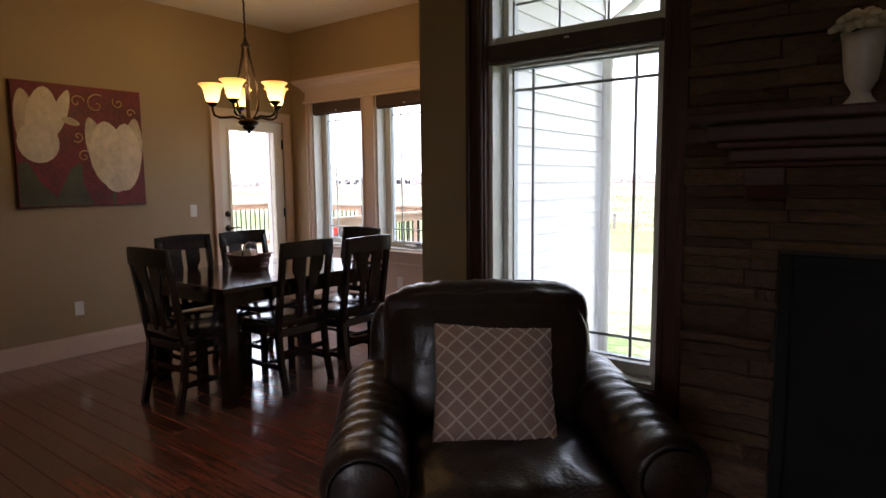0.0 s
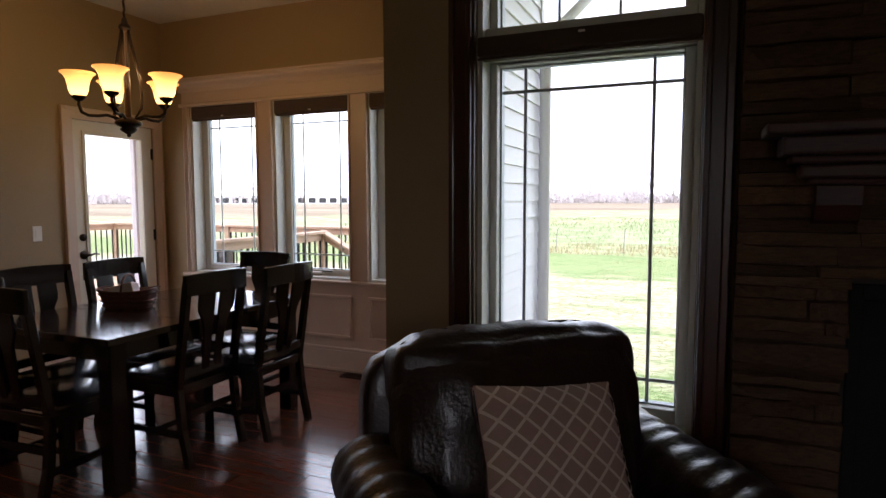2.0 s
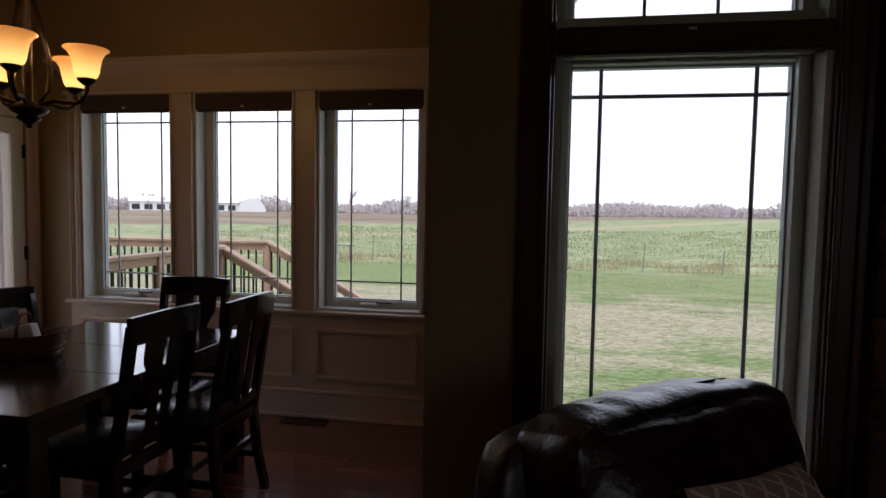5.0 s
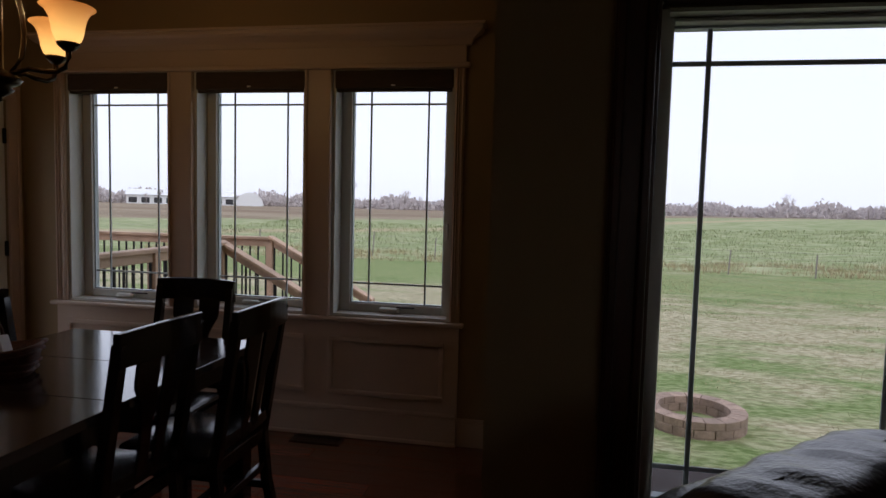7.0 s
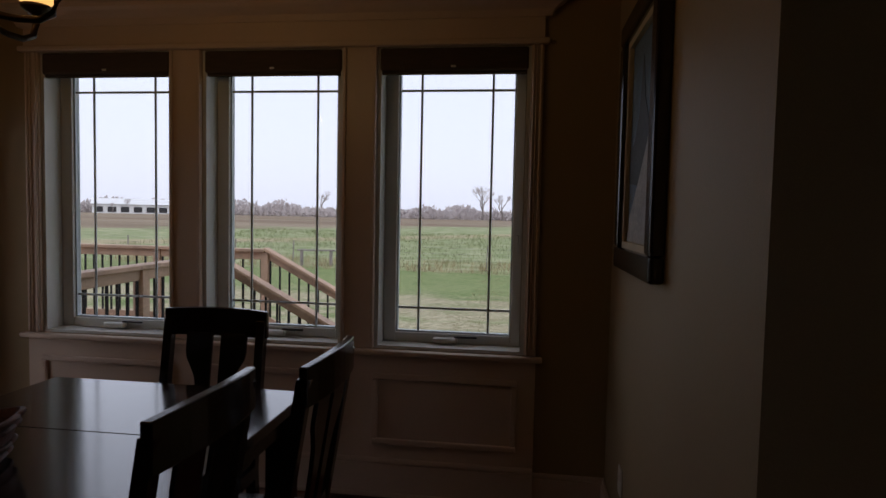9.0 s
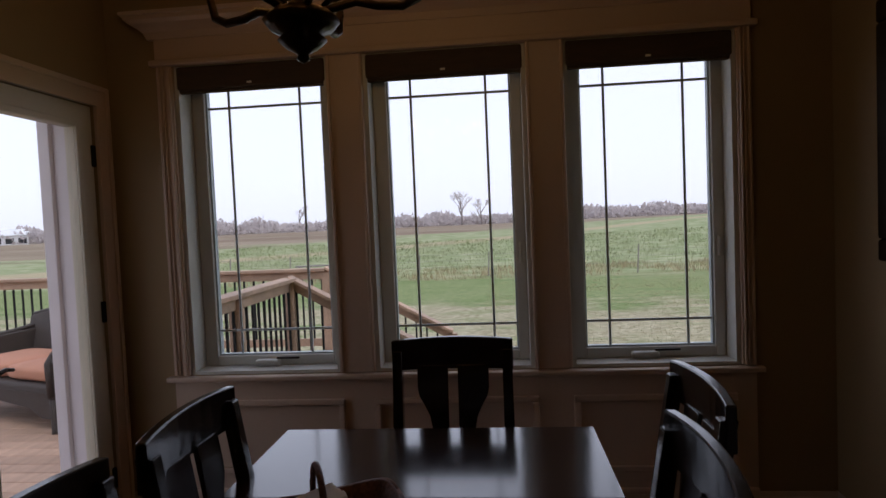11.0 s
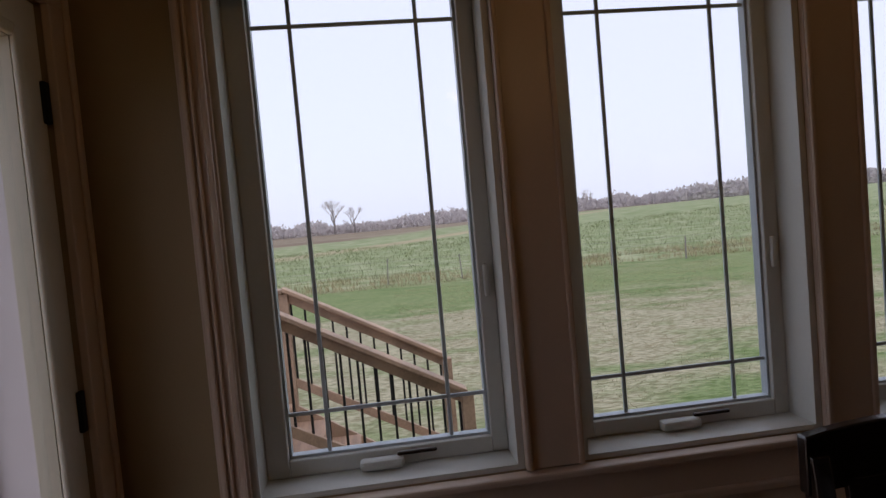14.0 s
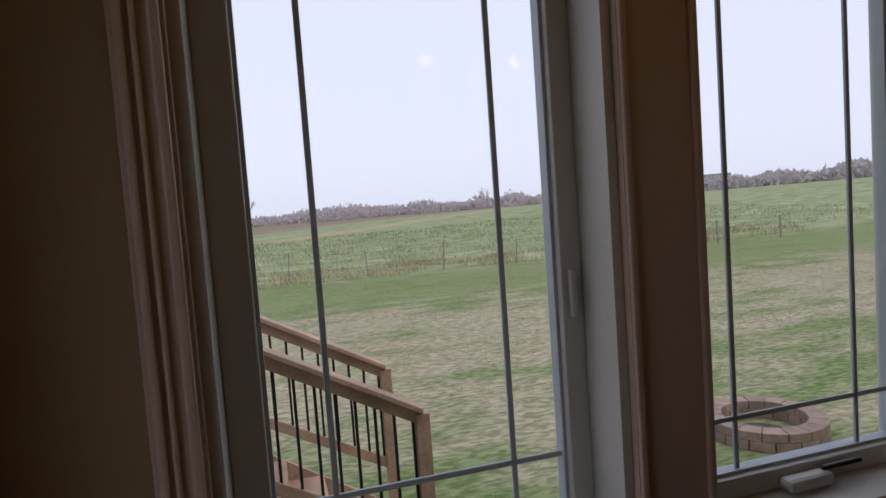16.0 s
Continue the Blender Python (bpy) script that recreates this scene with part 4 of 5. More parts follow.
bm = bmesh.new()
N = 26
for s in (-1, 1):
    grid = [[bm.verts.new((pillow_xy(2 * i / N - 1, 2 * j / N - 1)[0], s * (pillow_depth(2 * i / N - 1, 2 * j / N - 1) + 0.006 * noise.noise(Vector((i * 0.3, j * 0.3, s)))), pillow_xy(2 * i / N - 1, 2 * j / N - 1)[1])) for j in range(N + 1)] for i in range(N + 1)]
    for i in range(N):
        for j in range(N):
            q = (grid[i][j], grid[i + 1][j], grid[i + 1][j + 1], grid[i][j + 1])
            bm.faces.new(q if s < 0 else q[::-1])
bmesh.ops.remove_doubles(bm, verts=bm.verts, dist=0.004)
part("cover", bm, "pillow", pw, smooth=True)
bm = bmesh.new()
cell = 1 / 3.0
for fam in (1, -1):
    for k in range(-7, 8):
        last = None
        for i in range(0, 121):
            a = -1.0 + 2.0 * i / 120
            wob = 0.0
            u, v = a, fam * a + k * cell * 1.0 + wob
            if abs(v) > 0.985:
                last = None
                continue
            pts = []
            for off in (-0.026, 0.026):
                vv = max(-0.99, min(0.99, v + off))
                x, z = pillow_xy(u, vv)
                pts.append(bm.verts.new((x, -pillow_depth(u, vv) - 0.0065, z)))
            if last:
                bm.faces.new((last[0], pts[0], pts[1], last[1]))
            last = pts
part("trellis", bm, "trellis", pw)

# ---- wall plates, vent, paintings, vase ----
def plate(name, m, label, category, toggles):
    p = thing(name, m, label, category)
    part("cover_plate", boxes((-0.036, 0.036, -0.006, 0, -0.058, 0.058)), "plate", p, bevel=0.003)
    for z, w, h in toggles:
        part("insert", boxes((-w, w, -0.01, -0.006, z - h, z + h)), "plate", p, bevel=0.002)


plate("light_switch", pose(XW, -1.38, 1.17, 0, 0, 90), "white rocker light switch beside the deck door", "light switch", ((0, 0.016, 0.033),))
plate("wall_outlet", pose(XW, -2.46, 0.4, 0, 0, 90), "white wall outlet low on the tan wall", "wall outlet", ((0.02, 0.016, 0.014), (-0.02, 0.016, 0.014)))
plate("wall_outlet", pose(1.02, YN - 0.014, 0.44, 0, 0, 0), "white wall outlet in the wainscot panel", "wall outlet", ((0.02, 0.016, 0.014), (-0.02, 0.016, 0.014)))
plate("wall_outlet", pose(XE, -0.62, 0.36, 0, 0, -90), "white wall outlet low on the return wall", "wall outlet", ((0.02, 0.016, 0.014), (-0.02, 0.016, 0.014)))
vn = thing("floor_vent", pose(1.62, -0.27, 0.0), "bronze slotted floor vent below the windows", "floor vent")
part("frame", boxes((-0.16, 0.16, -0.055, -0.04, 0, 0.006), (-0.16, 0.16, 0.04, 0.055, 0, 0.006), (-0.16, -0.14, -0.04, 0.04, 0, 0.006), (0.14, 0.16, -0.04, 0.04, 0, 0.006)), "bronze", vn)
for k in range(13):
    part("slat", boxes((-0.135 + k * 0.021, -0.125 + k * 0.021, -0.04, 0.04, 0, 0.004)), "bronze", vn)


def shape(outline, depth, d0):
    """A flat painted shape on a canvas: outline in (across, up)."""
    return prism([(x, z) for x, z in outline], "y", -d0 - depth, -d0)


def petal(cx, cz, w, h, turn=0.0, point=0.0, k=20):
    c, s = math.cos(turn), math.sin(turn)
    out = []
    for i in range(k):
        t = 2 * math.pi * i / k
        x, z = w * math.cos(t), h * math.sin(t)
        if z > 0:
            x *= 1 - point * (z / h) ** 2
        out.append((cx + c * x - s * z, cz + s * x + c * z))
    return out


def curl(cx, cz, r, turns, start):
    return [(cx + r * (1 - i / 26) * math.cos(start + turns * 2 * math.pi * i / 26), -0.037, cz + r * (1 - i / 26) * math.sin(start + turns * 2 * math.pi * i / 26)) for i in range(25)]


tp = thing("tulip_painting", pose(XW + 0.001, -2.345, 1.745, 0, 0, 90), "unframed crimson canvas painting of two white tulips", "painting")
part("canvas", boxes((-0.495, 0.495, -0.032, 0, -0.49, 0.49)), "crimson", tp, bevel=0.003)
for o, mat, d, lay in (
    ([(-0.485, -0.48), (-0.485, -0.15), (-0.42, -0.13), (-0.33, -0.3), (-0.22, -0.42), (-0.12, -0.2), (-0.03, -0.12), (-0.02, -0.3), (0.05, -0.48)], "stem", 0.0011, 0.0325),
    (petal(-0.4, 0.16, 0.085, 0.27, 0.1, 0.2), "tulip2", 0.0012, 0.033), (petal(-0.29, 0.2, 0.12, 0.26, -0.1, 0.1), "tulip", 0.0014, 0.0335), (petal(-0.16, 0.26, 0.055, 0.2, -0.35, 0.3), "tulip", 0.0016, 0.034), (petal(-0.33, 0.02, 0.15, 0.16, 0, 0), "tulip", 0.0018, 0.0345), (petal(-0.085, 0.2, 0.07, 0.03, -0.3, 0.3), "tulip2", 0.002, 0.035),
    (petal(0.12, -0.02, 0.09, 0.27, 0.25, 0.3), "tulip2", 0.0012, 0.033), (petal(0.4, -0.02, 0.088, 0.28, -0.12, 0.2), "tulip2", 0.0014, 0.0335), (petal(0.2, -0.06, 0.16, 0.28, 0.1, 0.25), "tulip", 0.0016, 0.034), (petal(0.33, -0.08, 0.14, 0.29, -0.06, 0.2), "tulip", 0.0018, 0.0345), (petal(0.25, -0.18, 0.13, 0.2, 0, 0), "tulip", 0.002, 0.035), (petal(0.22, -0.43, 0.015, 0.06, 0, 0), "stem", 0.001, 0.0325)):
    part("brushwork", shape(o, d, lay), mat, tp)
for a in ((0.12, 0.35, 0.09, 1.2, 1.0), (0.3, 0.38, 0.05, 1.3, 2.5), (-0.03, 0.36, 0.06, 1.1, 0.2), (-0.04, 0.08, 0.05, 1.2, 4.0), (0.0, -0.08, 0.05, 1.3, 1.0), (0.4, 0.3, 0.04, 1.2, 0.0)):
    part("scrollwork", tube(curl(*a), 0.0045, 5), "gold", tp)

# mountain picture on the return wall
mp = thing("mountain_picture", pose(XE - 0.001, -0.9, 1.735, 0, 0, -90), "dark-framed mountain landscape picture with a cream liner", "picture")
PW, PH, FR = 0.36, 0.49, 0.085
for q in ((-PW, PW, PH - FR, PH), (-PW, PW, -PH, -PH + FR), (-PW, -PW + FR, -PH + FR, PH - FR), (PW - FR, PW, -PH + FR, PH - FR)):
    part("frame", boxes((q[0], q[1], -0.05, 0, q[2], q[3])), "espresso", mp, bevel=0.012)
w, h = PW - FR, PH - FR
for q in ((-w, w, h - 0.025, h), (-w, w, -h, -h + 0.025), (-w, -w + 0.025, -h + 0.025, h - 0.025), (w - 0.025, w, -h + 0.025, h - 0.025)):
    part("liner", boxes((q[0], q[1], -0.03, -0.002, q[2], q[3])), "linen", mp)
w, h = w - 0.025, h - 0.025
part("canvas", boxes((-w, w, -0.012, -0.003, -h, h)), "skypaint", mp)
part("brushwork", shape([(-w + 0.001, -0.15), (-0.25, -0.02), (-0.16, 0.0), (-0.08, 0.1), (-0.03, 0.3), (0.02, 0.14), (0.1, 0.05), (0.2, 0.22), (w - 0.001, 0.3), (w - 0.001, -0.2)], 0.002, 0.0122), "rockpaint", mp)
part("brushwork", shape([(-w + 0.001, -h + 0.001), (-0.2, -0.28), (-0.05, -0.16), (0.1, -0.02), (0.2, 0.12), (w - 0.001, 0.22), (w - 0.001, -h + 0.001)], 0.002, 0.0145), "snowpaint", mp)

# vase with cream flowers on the mantel
vs = thing("flower_vase", pose(4.8, -2.24, 1.656), "ivory footed vase of cream flowers on the mantel", "vase")
part("body", lathe([(0, 0), (0.045, 0), (0.048, 0.008), (0.03, 0.03), (0.026, 0.045), (0.045, 0.08), (0.053, 0.13), (0.057, 0.19), (0.066, 0.235), (0.06, 0.235), (0.05, 0.19), (0, 0.17)], 24), "vase", vs, smooth=True)
for k in range(9):
    t, r = k * 2.4, 0.02 + 0.055 * (k % 3) / 2
    bm = bmesh.new()
    for j in range(14):
        a = j * 2.4
        rr = 0.008 + 0.0026 * j
        bmesh.ops.create_icosphere(bm, subdivisions=1, radius=0.016, matrix=pose(r * math.cos(t) + rr * math.cos(a), r * math.sin(t) + rr * math.sin(a), 0.285 - 0.09 * r / 0.075 * 0.4 - j * 0.0016 + 0.02 * (k % 2), 30 * math.sin(a), 30 * math.cos(a), 0) @ Matrix.Diagonal((1.3, 1.3, 0.6, 1)))
    part("flower", bm, "petal", vs, smooth=True)
for k in range(7):
    t = k * 0.9
    part("leaf", prism([(0.0, 0.0), (0.035, 0.013), (0.07, 0.0), (0.035, -0.013)], "z", 0, 0.002), "leaf", vs).matrix_local = pose(0.05 * math.cos(t), 0.05 * math.sin(t), 0.235, 0, 20, math.degrees(t))

# ---- outside: house skin ----
SX = XE + TW
sid = structure(new("siding_east"), "white vinyl lap siding on the nook's outside wall", "siding")
lap = 0.115
bmS = prism([(SX, 0), (SX + 0.022, 0), (SX + 0.022, 0.006), (SX + 0.006, lap), (SX, lap)], "y", YL + OUT, YN + OUT)
siding_mesh = mesh_of("siding_board", bmS, "siding")
for k in range(int((H + 0.1 - GROUND) / lap)):
    piece_of("siding_board", siding_mesh, sid, (0, 0, GROUND + 0.1 + k * lap))
part("corner_trim", boxes((SX, SX + 0.03, YN + OUT - 0.06, YN + OUT + 0.02, GROUND, H + 0.15), (SX - 0.09, SX, YN + OUT, YN + OUT + 0.02, GROUND, H + 0.15)), "siding", sid)
soff = structure(part("soffit", boxes((XW - OUT - 0.4, SX + 0.4, YN + OUT + 0.03, YN + OUT + 0.45, H + 0.15, H + 0.2), (SX + 0.03, SX + 0.4, YL + OUT + 0.01, YN + OUT + 0.03, H + 0.15, H + 0.2)), "siding"), "white soffit under the eaves", "soffit")
gt = structure(new("gutter"), "white gutter and curved downspout elbow", "gutter")
part("trough", boxes((SX + 0.4, SX + 0.5, YL + OUT, YN + OUT + 0.45, H + 0.13, H + 0.24)), "siding", gt, bevel=0.015)
part("downspout", tube([(SX + 0.45, YN + OUT + 0.2, H + 0.13), (SX + 0.45, YN + OUT + 0.2, H + 0.02), (SX + 0.38, YN + OUT + 0.16, H - 0.09), (SX + 0.2, YN + OUT + 0.06, H - 0.3), (SX + 0.1, YN + OUT - 0.05, H - 0.42), (SX + 0.07, YN + OUT - 0.1, H - 0.55), (SX + 0.07, YN + OUT - 0.1, GROUND + 0.2)], 0.04, 10), "siding", gt, smooth=True)

# ---- deck ----
EX, NY = -0.66, 3.8
WX = -6.2
deck = structure(new("deck"), "cedar board deck outside the dining room door", "deck")
part("joists", boxes((WX, EX, -3.9, NY, DECK - 0.22, DECK - 0.04)), "railwood", deck)
board = mesh_of("deck_board", boxes((WX, EX - 0.0, -0.069, 0.069, -0.036, 0)), "deckwood", 0.004)
board_w = mesh_of("deck_board", boxes((WX, XW - OUT - 0.05, -0.069, 0.069, -0.036, 0)), "deckwood", 0.004)
y = -3.8
while y < NY - 0.05:
    piece_of("deck_board", board if y > 0.2 else board_w, deck, (0, y, DECK))
    y += 0.144
RT = 1.0
rail = thing("deck_railing", pose(0, 0, 0), "cedar deck railing with black metal balusters", "railing")
baluster = mesh_of("baluster", boxes((-0.009, 0.009, -0.009, 0.009, 0, 0.78)), "black")


def rail_run(p, q, parent, posts, skip_first=False):
    p, q = Vector(p), Vector(q)
    d = q - p
    n_posts = posts
    ang = math.atan2(d.y, d.x)
    L = math.hypot(d.x, d.y)
    sl = d.z / L

    def bar(nm, w, z0, z1):
        bm = boxes((-0.0, L, -w, w, z0, z1))
        for v in bm.verts:
            v.co.z += v.co.x * sl
        part(nm, bm, "railwood", parent, bevel=0.006).matrix_local = Matrix.Translation(p) @ pose(0, 0, 0, 0, 0, math.degrees(ang))
    bar("cap_rail", 0.07, -0.038, 0)
    bar("top_rail", 0.019, -0.128, -0.04)
    bar("bottom_rail", 0.019, -0.9, -0.81)
    k = int(L / 0.115)
    for i in range(k):
        u = (i + 0.5) / k
        c = p + d * u
        piece_of("baluster", baluster, parent, (c.x, c.y, c.z - 0.87))
    for i in range(n_posts):
        if i == 0 and skip_first:
            continue
        u = i / max(1, n_posts - 1)
        c = p + d * u
        part("post", boxes((c.x - 0.045, c.x + 0.045, c.y - 0.045, c.y + 0.045, c.z - 1.4, c.z - 0.04)), "railwood", parent, bevel=0.005)


rail_run((EX, 0.2, RT), (EX, 2.58, RT), rail, 3)
rail_run((EX, NY, RT), (WX, NY, RT), rail, 5)
rail_run((WX, NY, RT), (WX, -3.9, RT), rail, 5, True)
st = structure(new("deck_stairs"), "cedar stairs from the deck down to the lawn", "stairs")
for i in range(5):
    x = EX + 0.28 * i
    z = DECK - 0.177 * (i + 1)
    part("tread", boxes((x + 0.005, x + 0.3, 2.62, NY - 0.04, z - 0.036, z)), "deckwood", st, bevel=0.004)
    part("riser", boxes((x, x + 0.02, 2.62, NY - 0.04, z, z + 0.14)), "railwood", st)
for y in (2.58, NY - 0.04):
    bm = prism([(EX, DECK), (EX, DECK - 0.28), (EX + 1.3, GROUND), (EX + 1.55, GROUND), (EX + 1.5, GROUND + 0.1)], "y", y, y + 0.035)
    part("stringer", bm, "railwood", st)
hr = thing("stair_railing", pose(0, 0, 0), "pair of sloping cedar stair rails with black balusters", "railing")
for y in (2.58, NY):
    rail_run((EX, y, RT + 0.02), (EX + 1.43, y, RT - 0.75), hr, 2, True)

# wicker loveseat with cushions on the deck
ws = thing("wicker_loveseat", pose(-2.68, 1.98, DECK, 0, 0, -19), "dark wicker outdoor loveseat with flared arms on the deck", "outdoor sofa")
WW, WD = 0.72, 0.42


def wicker_shell(outline, axis, a, b):
    return prism(outline, axis, a, b)


part("seat_frame", boxes((-WW + 0.06, WW - 0.06, -WD, WD - 0.1, 0.2, 0.36)), "wicker", ws, bevel=0.03, smooth=True)
part("apron", prism([(-WW + 0.04, 0.3), (-WW + 0.04, 0.1), (-WW + 0.16, 0.1), (-0.4, 0.17), (0, 0.2), (0.4, 0.17), (WW - 0.16, 0.1), (WW - 0.04, 0.1), (WW - 0.04, 0.3)], "y", -WD - 0.01, -WD + 0.03), "wicker", ws)
bm = bmesh.new()
rows = []
for i in range(13):
    u = i / 6 - 1
    zt = 0.76 + 0.1 * (1 - u * u)
    yy = WD - 0.02 - 0.1 * u * u
    rows.append([bm.verts.new(c) for c in ((u * (WW - 0.02), yy - 0.1, 0.2), (u * (WW - 0.02), yy - 0.03, 0.2), (u * (WW + 0.03), yy + 0.12, zt), (u * (WW + 0.03), yy + 0.03, zt))])
for a, b in zip(rows, rows[1:]):
    for k in range(4):
        bm.faces.new((a[k], b[k], b[(k + 1) % 4], a[(k + 1) % 4]))
bm.faces.new(rows[0])
bm.faces.new(rows[-1][::-1])
bmesh.ops.recalc_face_normals(bm, faces=bm.faces)
part("back", bm, "wicker", ws, bevel=0.015, smooth=True)
part("back_braid", tube([(u * (WW + 0.03), WD + 0.055 - 0.1 * u * u, 0.77 + 0.1 * (1 - u * u)) for u in (i / 8 - 1 for i in range(17))], 0.022, 8), "wicker", ws, smooth=True)
for s in (-1, 1):
    x = s * (WW - 0.03)
    part("arm", prism([(-WD, 0.2), (-WD - 0.02, 0.55), (-WD + 0.1, 0.61), (WD - 0.1, 0.65), (WD, 0.69), (WD, 0.2), (0.1, 0.26)], "x", x - 0.035, x + 0.035), "wicker", ws, bevel=0.012, smooth=False)
    part("arm_braid", tube([(x + s * 0.01, y, z) for y, z in ((-WD - 0.02, 0.28), (-WD - 0.03, 0.55), (-WD + 0.02, 0.61), (-WD + 0.12, 0.62), (0.1, 0.64), (WD - 0.1, 0.67), (WD, 0.71))], 0.024, 8), "wicker", ws, smooth=True)
    for y in (-WD + 0.02, WD - 0.06):
        part("leg", tube([(x, y, 0.25), (x + s * 0.01, y - 0.015, 0.12), (x + s * 0.03, y - 0.04 if y < 0 else y + 0.04, 0.03), (x + s * 0.045, y - 0.05 if y < 0 else y + 0.05, 0.0)], [0.045, 0.032, 0.02, 0.022], 8), "wicker", ws, smooth=True)
for x in (-0.31, 0.31):
    cu = thing("seat_cushion", ws.matrix_world @ pose(x, -0.06, 0.42), "terracotta outdoor seat cushion on the wicker loveseat", "cushion", "loveseat cushions")
    pad("cover", (0.6, 0.62, 0.11), (0, 0, 0), "cushion", 0.015, 0.002, 5, parent=cu, n=6)
rp = thing("throw_pillow", ws.matrix_world @ pose(0.43, 0.1, 0.67, -18, 0, -12), "red and white chevron outdoor throw pillow", "pillow")
pad("cover", (0.42, 0.1, 0.42), (0, 0, 0), "red", 0.03, 0.003, 9, parent=rp, n=8)
for k in range(4):
    z = -0.15 + k * 0.09
    part("chevron", prism([(-0.18, z), (-0.09, z + 0.07), (0, z), (0.09, z + 0.07), (0.18, z), (0.18, z + 0.03), (0.09, z + 0.1), (0, z + 0.03), (-0.09, z + 0.1), (-0.18, z + 0.03)], "y", -0.085, -0.078), "napkin", rp)

# ---- fire pit ----
pit = thing("fire_pit", pose(4.8, 3.99, GROUND - 0.08), "round fire pit of pinkish concrete blocks on the lawn", "fire pit")
for c in range(3):
    for k in range(16):
        a0, a1 = 2 * math.pi * (k + 0.5 * (c % 2)) / 16, 2 * math.pi * (k + 0.5 * (c % 2) + 0.96) / 16
        out = [(0.6 * math.cos(a0 + (a1 - a0) * i / 3), 0.6 * math.sin(a0 + (a1 - a0) * i / 3)) for i in range(4)] + [(0.41 * math.cos(a1 + (a0 - a1) * i / 3), 0.41 * math.sin(a1 + (a0 - a1) * i / 3)) for i in range(4)]
        part("block", prism(out, "z", c * 0.095, c * 0.095 + 0.092), "pit", pit, bevel=0.006)
part("ash_bed", lathe([(0, 0.09), (0.15, 0.1), (0.41, 0.06), (0.41, 0.02), (0, 0.02)], 20), "ash", pit)

# ---- ground, fence, far things ----
def hill(x, y):
    """The field swells gently towards the north-east."""
    r = math.hypot(x, y)
    east = max(0.0, math.sin(math.atan2(x - 2, max(y, 0.01))))
    f = min(1.0, max(0.0, (r - 22) / 80))
    f = f * f * (3 - 2 * f)
    return GROUND + f * (1.3 + 2.0 * east)


bm = bmesh.new()
radii = [0.5, 2, 4, 7, 10, 14, 18, 22, 26, 30, 36, 44, 54, 66, 82, 100, 130, 180, 260, 400, 700, 1200, 2400]
rings = []
for r in radii:
    rings.append([bm.verts.new((r * math.cos(2 * math.pi * k / 96), r * math.sin(2 * math.pi * k / 96), hill(r * math.cos(2 * math.pi * k / 96), r * math.sin(2 * math.pi * k / 96)))) for k in range(96)])
for a, b in zip(rings, rings[1:]):
    for k in range(96):
        bm.faces.new((a[k], b[k], b[(k + 1) % 96], a[(k + 1) % 96]))
bm.faces.new(rings[0])
structure(part("ground", bm, "ground", smooth=True), "patchy green and straw lawn running into fields", "ground")

fe = thing("wire_fence", pose(0, 0, 0), "thin steel-post wire fence at the lawn's edge", "fence")
post_mesh = mesh_of("post", boxes((-0.022, 0.022, -0.022, 0.022, -0.1, 1.15)), "bark")
fence_pts = []
for k in range(15):
    x = -22 + k * 3.25
    y = 25 - 0.12 * x
    fence_pts.append((x, y, hill(x, y)))
    piece_of("post", post_mesh, fe, (x, y, hill(x, y)), (radians(random.uniform(-3, 3)), radians(random.uniform(-4, 4)), 0), (1, 1, random.uniform(0.85, 1.1)))
for h in (0.45, 0.75, 1.02):
    part("wire", tube([(x, y, z + h) for x, y, z in fence_pts], 0.004, 4), "bark", fe)
tb2 = thing("picnic_bench", pose(-7.4, 25.0, hill(-7.4, 25.0), 0, 0, 8), "weathered wooden bench standing in the field", "bench")
part("plank", boxes((-0.9, 0.9, -0.16, 0.16, 0.72, 0.78)), "bark", tb2)
for x in (-0.7, 0.7):
    part("leg", boxes((x - 0.05, x + 0.05, -0.14, 0.14, -0.05, 0.72)), "bark", tb2)

rnd = random.Random(5)


def blades(name, mat, count, region, h0, h1, label, lean_max=0.5, w=0.006):
    verts, faces = [], []
    while len(faces) < count:
        x, y = rnd.uniform(*region[0]), rnd.uniform(*region[1])
        if noise.noise(Vector((x * 0.35, y * 0.7, 3))) < rnd.uniform(-0.4, 0.3):
            continue
        if x < 1.3 and y < 4.2 or math.hypot(x - 4.8, y - 3.99) < 0.55:
            continue
        z = hill(x, y) - 0.01
        a = rnd.uniform(0, 6.28)
        h = rnd.uniform(h0, h1)
        lx, ly = rnd.uniform(-lean_max, lean_max) * h, rnd.uniform(-lean_max, lean_max) * h
        k = len(verts)
        ww = w * (1 + y * 0.06)
        verts += [(x - ww * math.cos(a), y - ww * math.sin(a), z), (x + ww * math.cos(a), y + ww * math.sin(a), z), (x + lx, y + ly, z + h)]
        faces.append((k, k + 1, k + 2))
    me = bpy.data.meshes.new(name)
    me.from_pydata(verts, [], faces)
    me.materials.append(M[mat])
    tagged(new(name, me), label, "grass", kind="stuff")


blades("lawn_grass", "blade", 16000, ((0.8, 22), (2.5, 22)), 0.02, 0.045, "short green lawn grass in tufts", 0.8)
blades("dry_lawn_grass", "straw", 30000, ((0.8, 22), (2.5, 22)), 0.015, 0.045, "short straw-coloured lawn grass", 1.2)
blades("tall_grass", "straw", 8000, ((-18, 28), (23.5, 29)), 0.1, 0.36, "tall dry grass along the fence", 0.35)
blades("field_grass", "blade", 26000, ((-25, 40), (26, 60)), 0.08, 0.3, "field grass beyond the fence", 0.5)


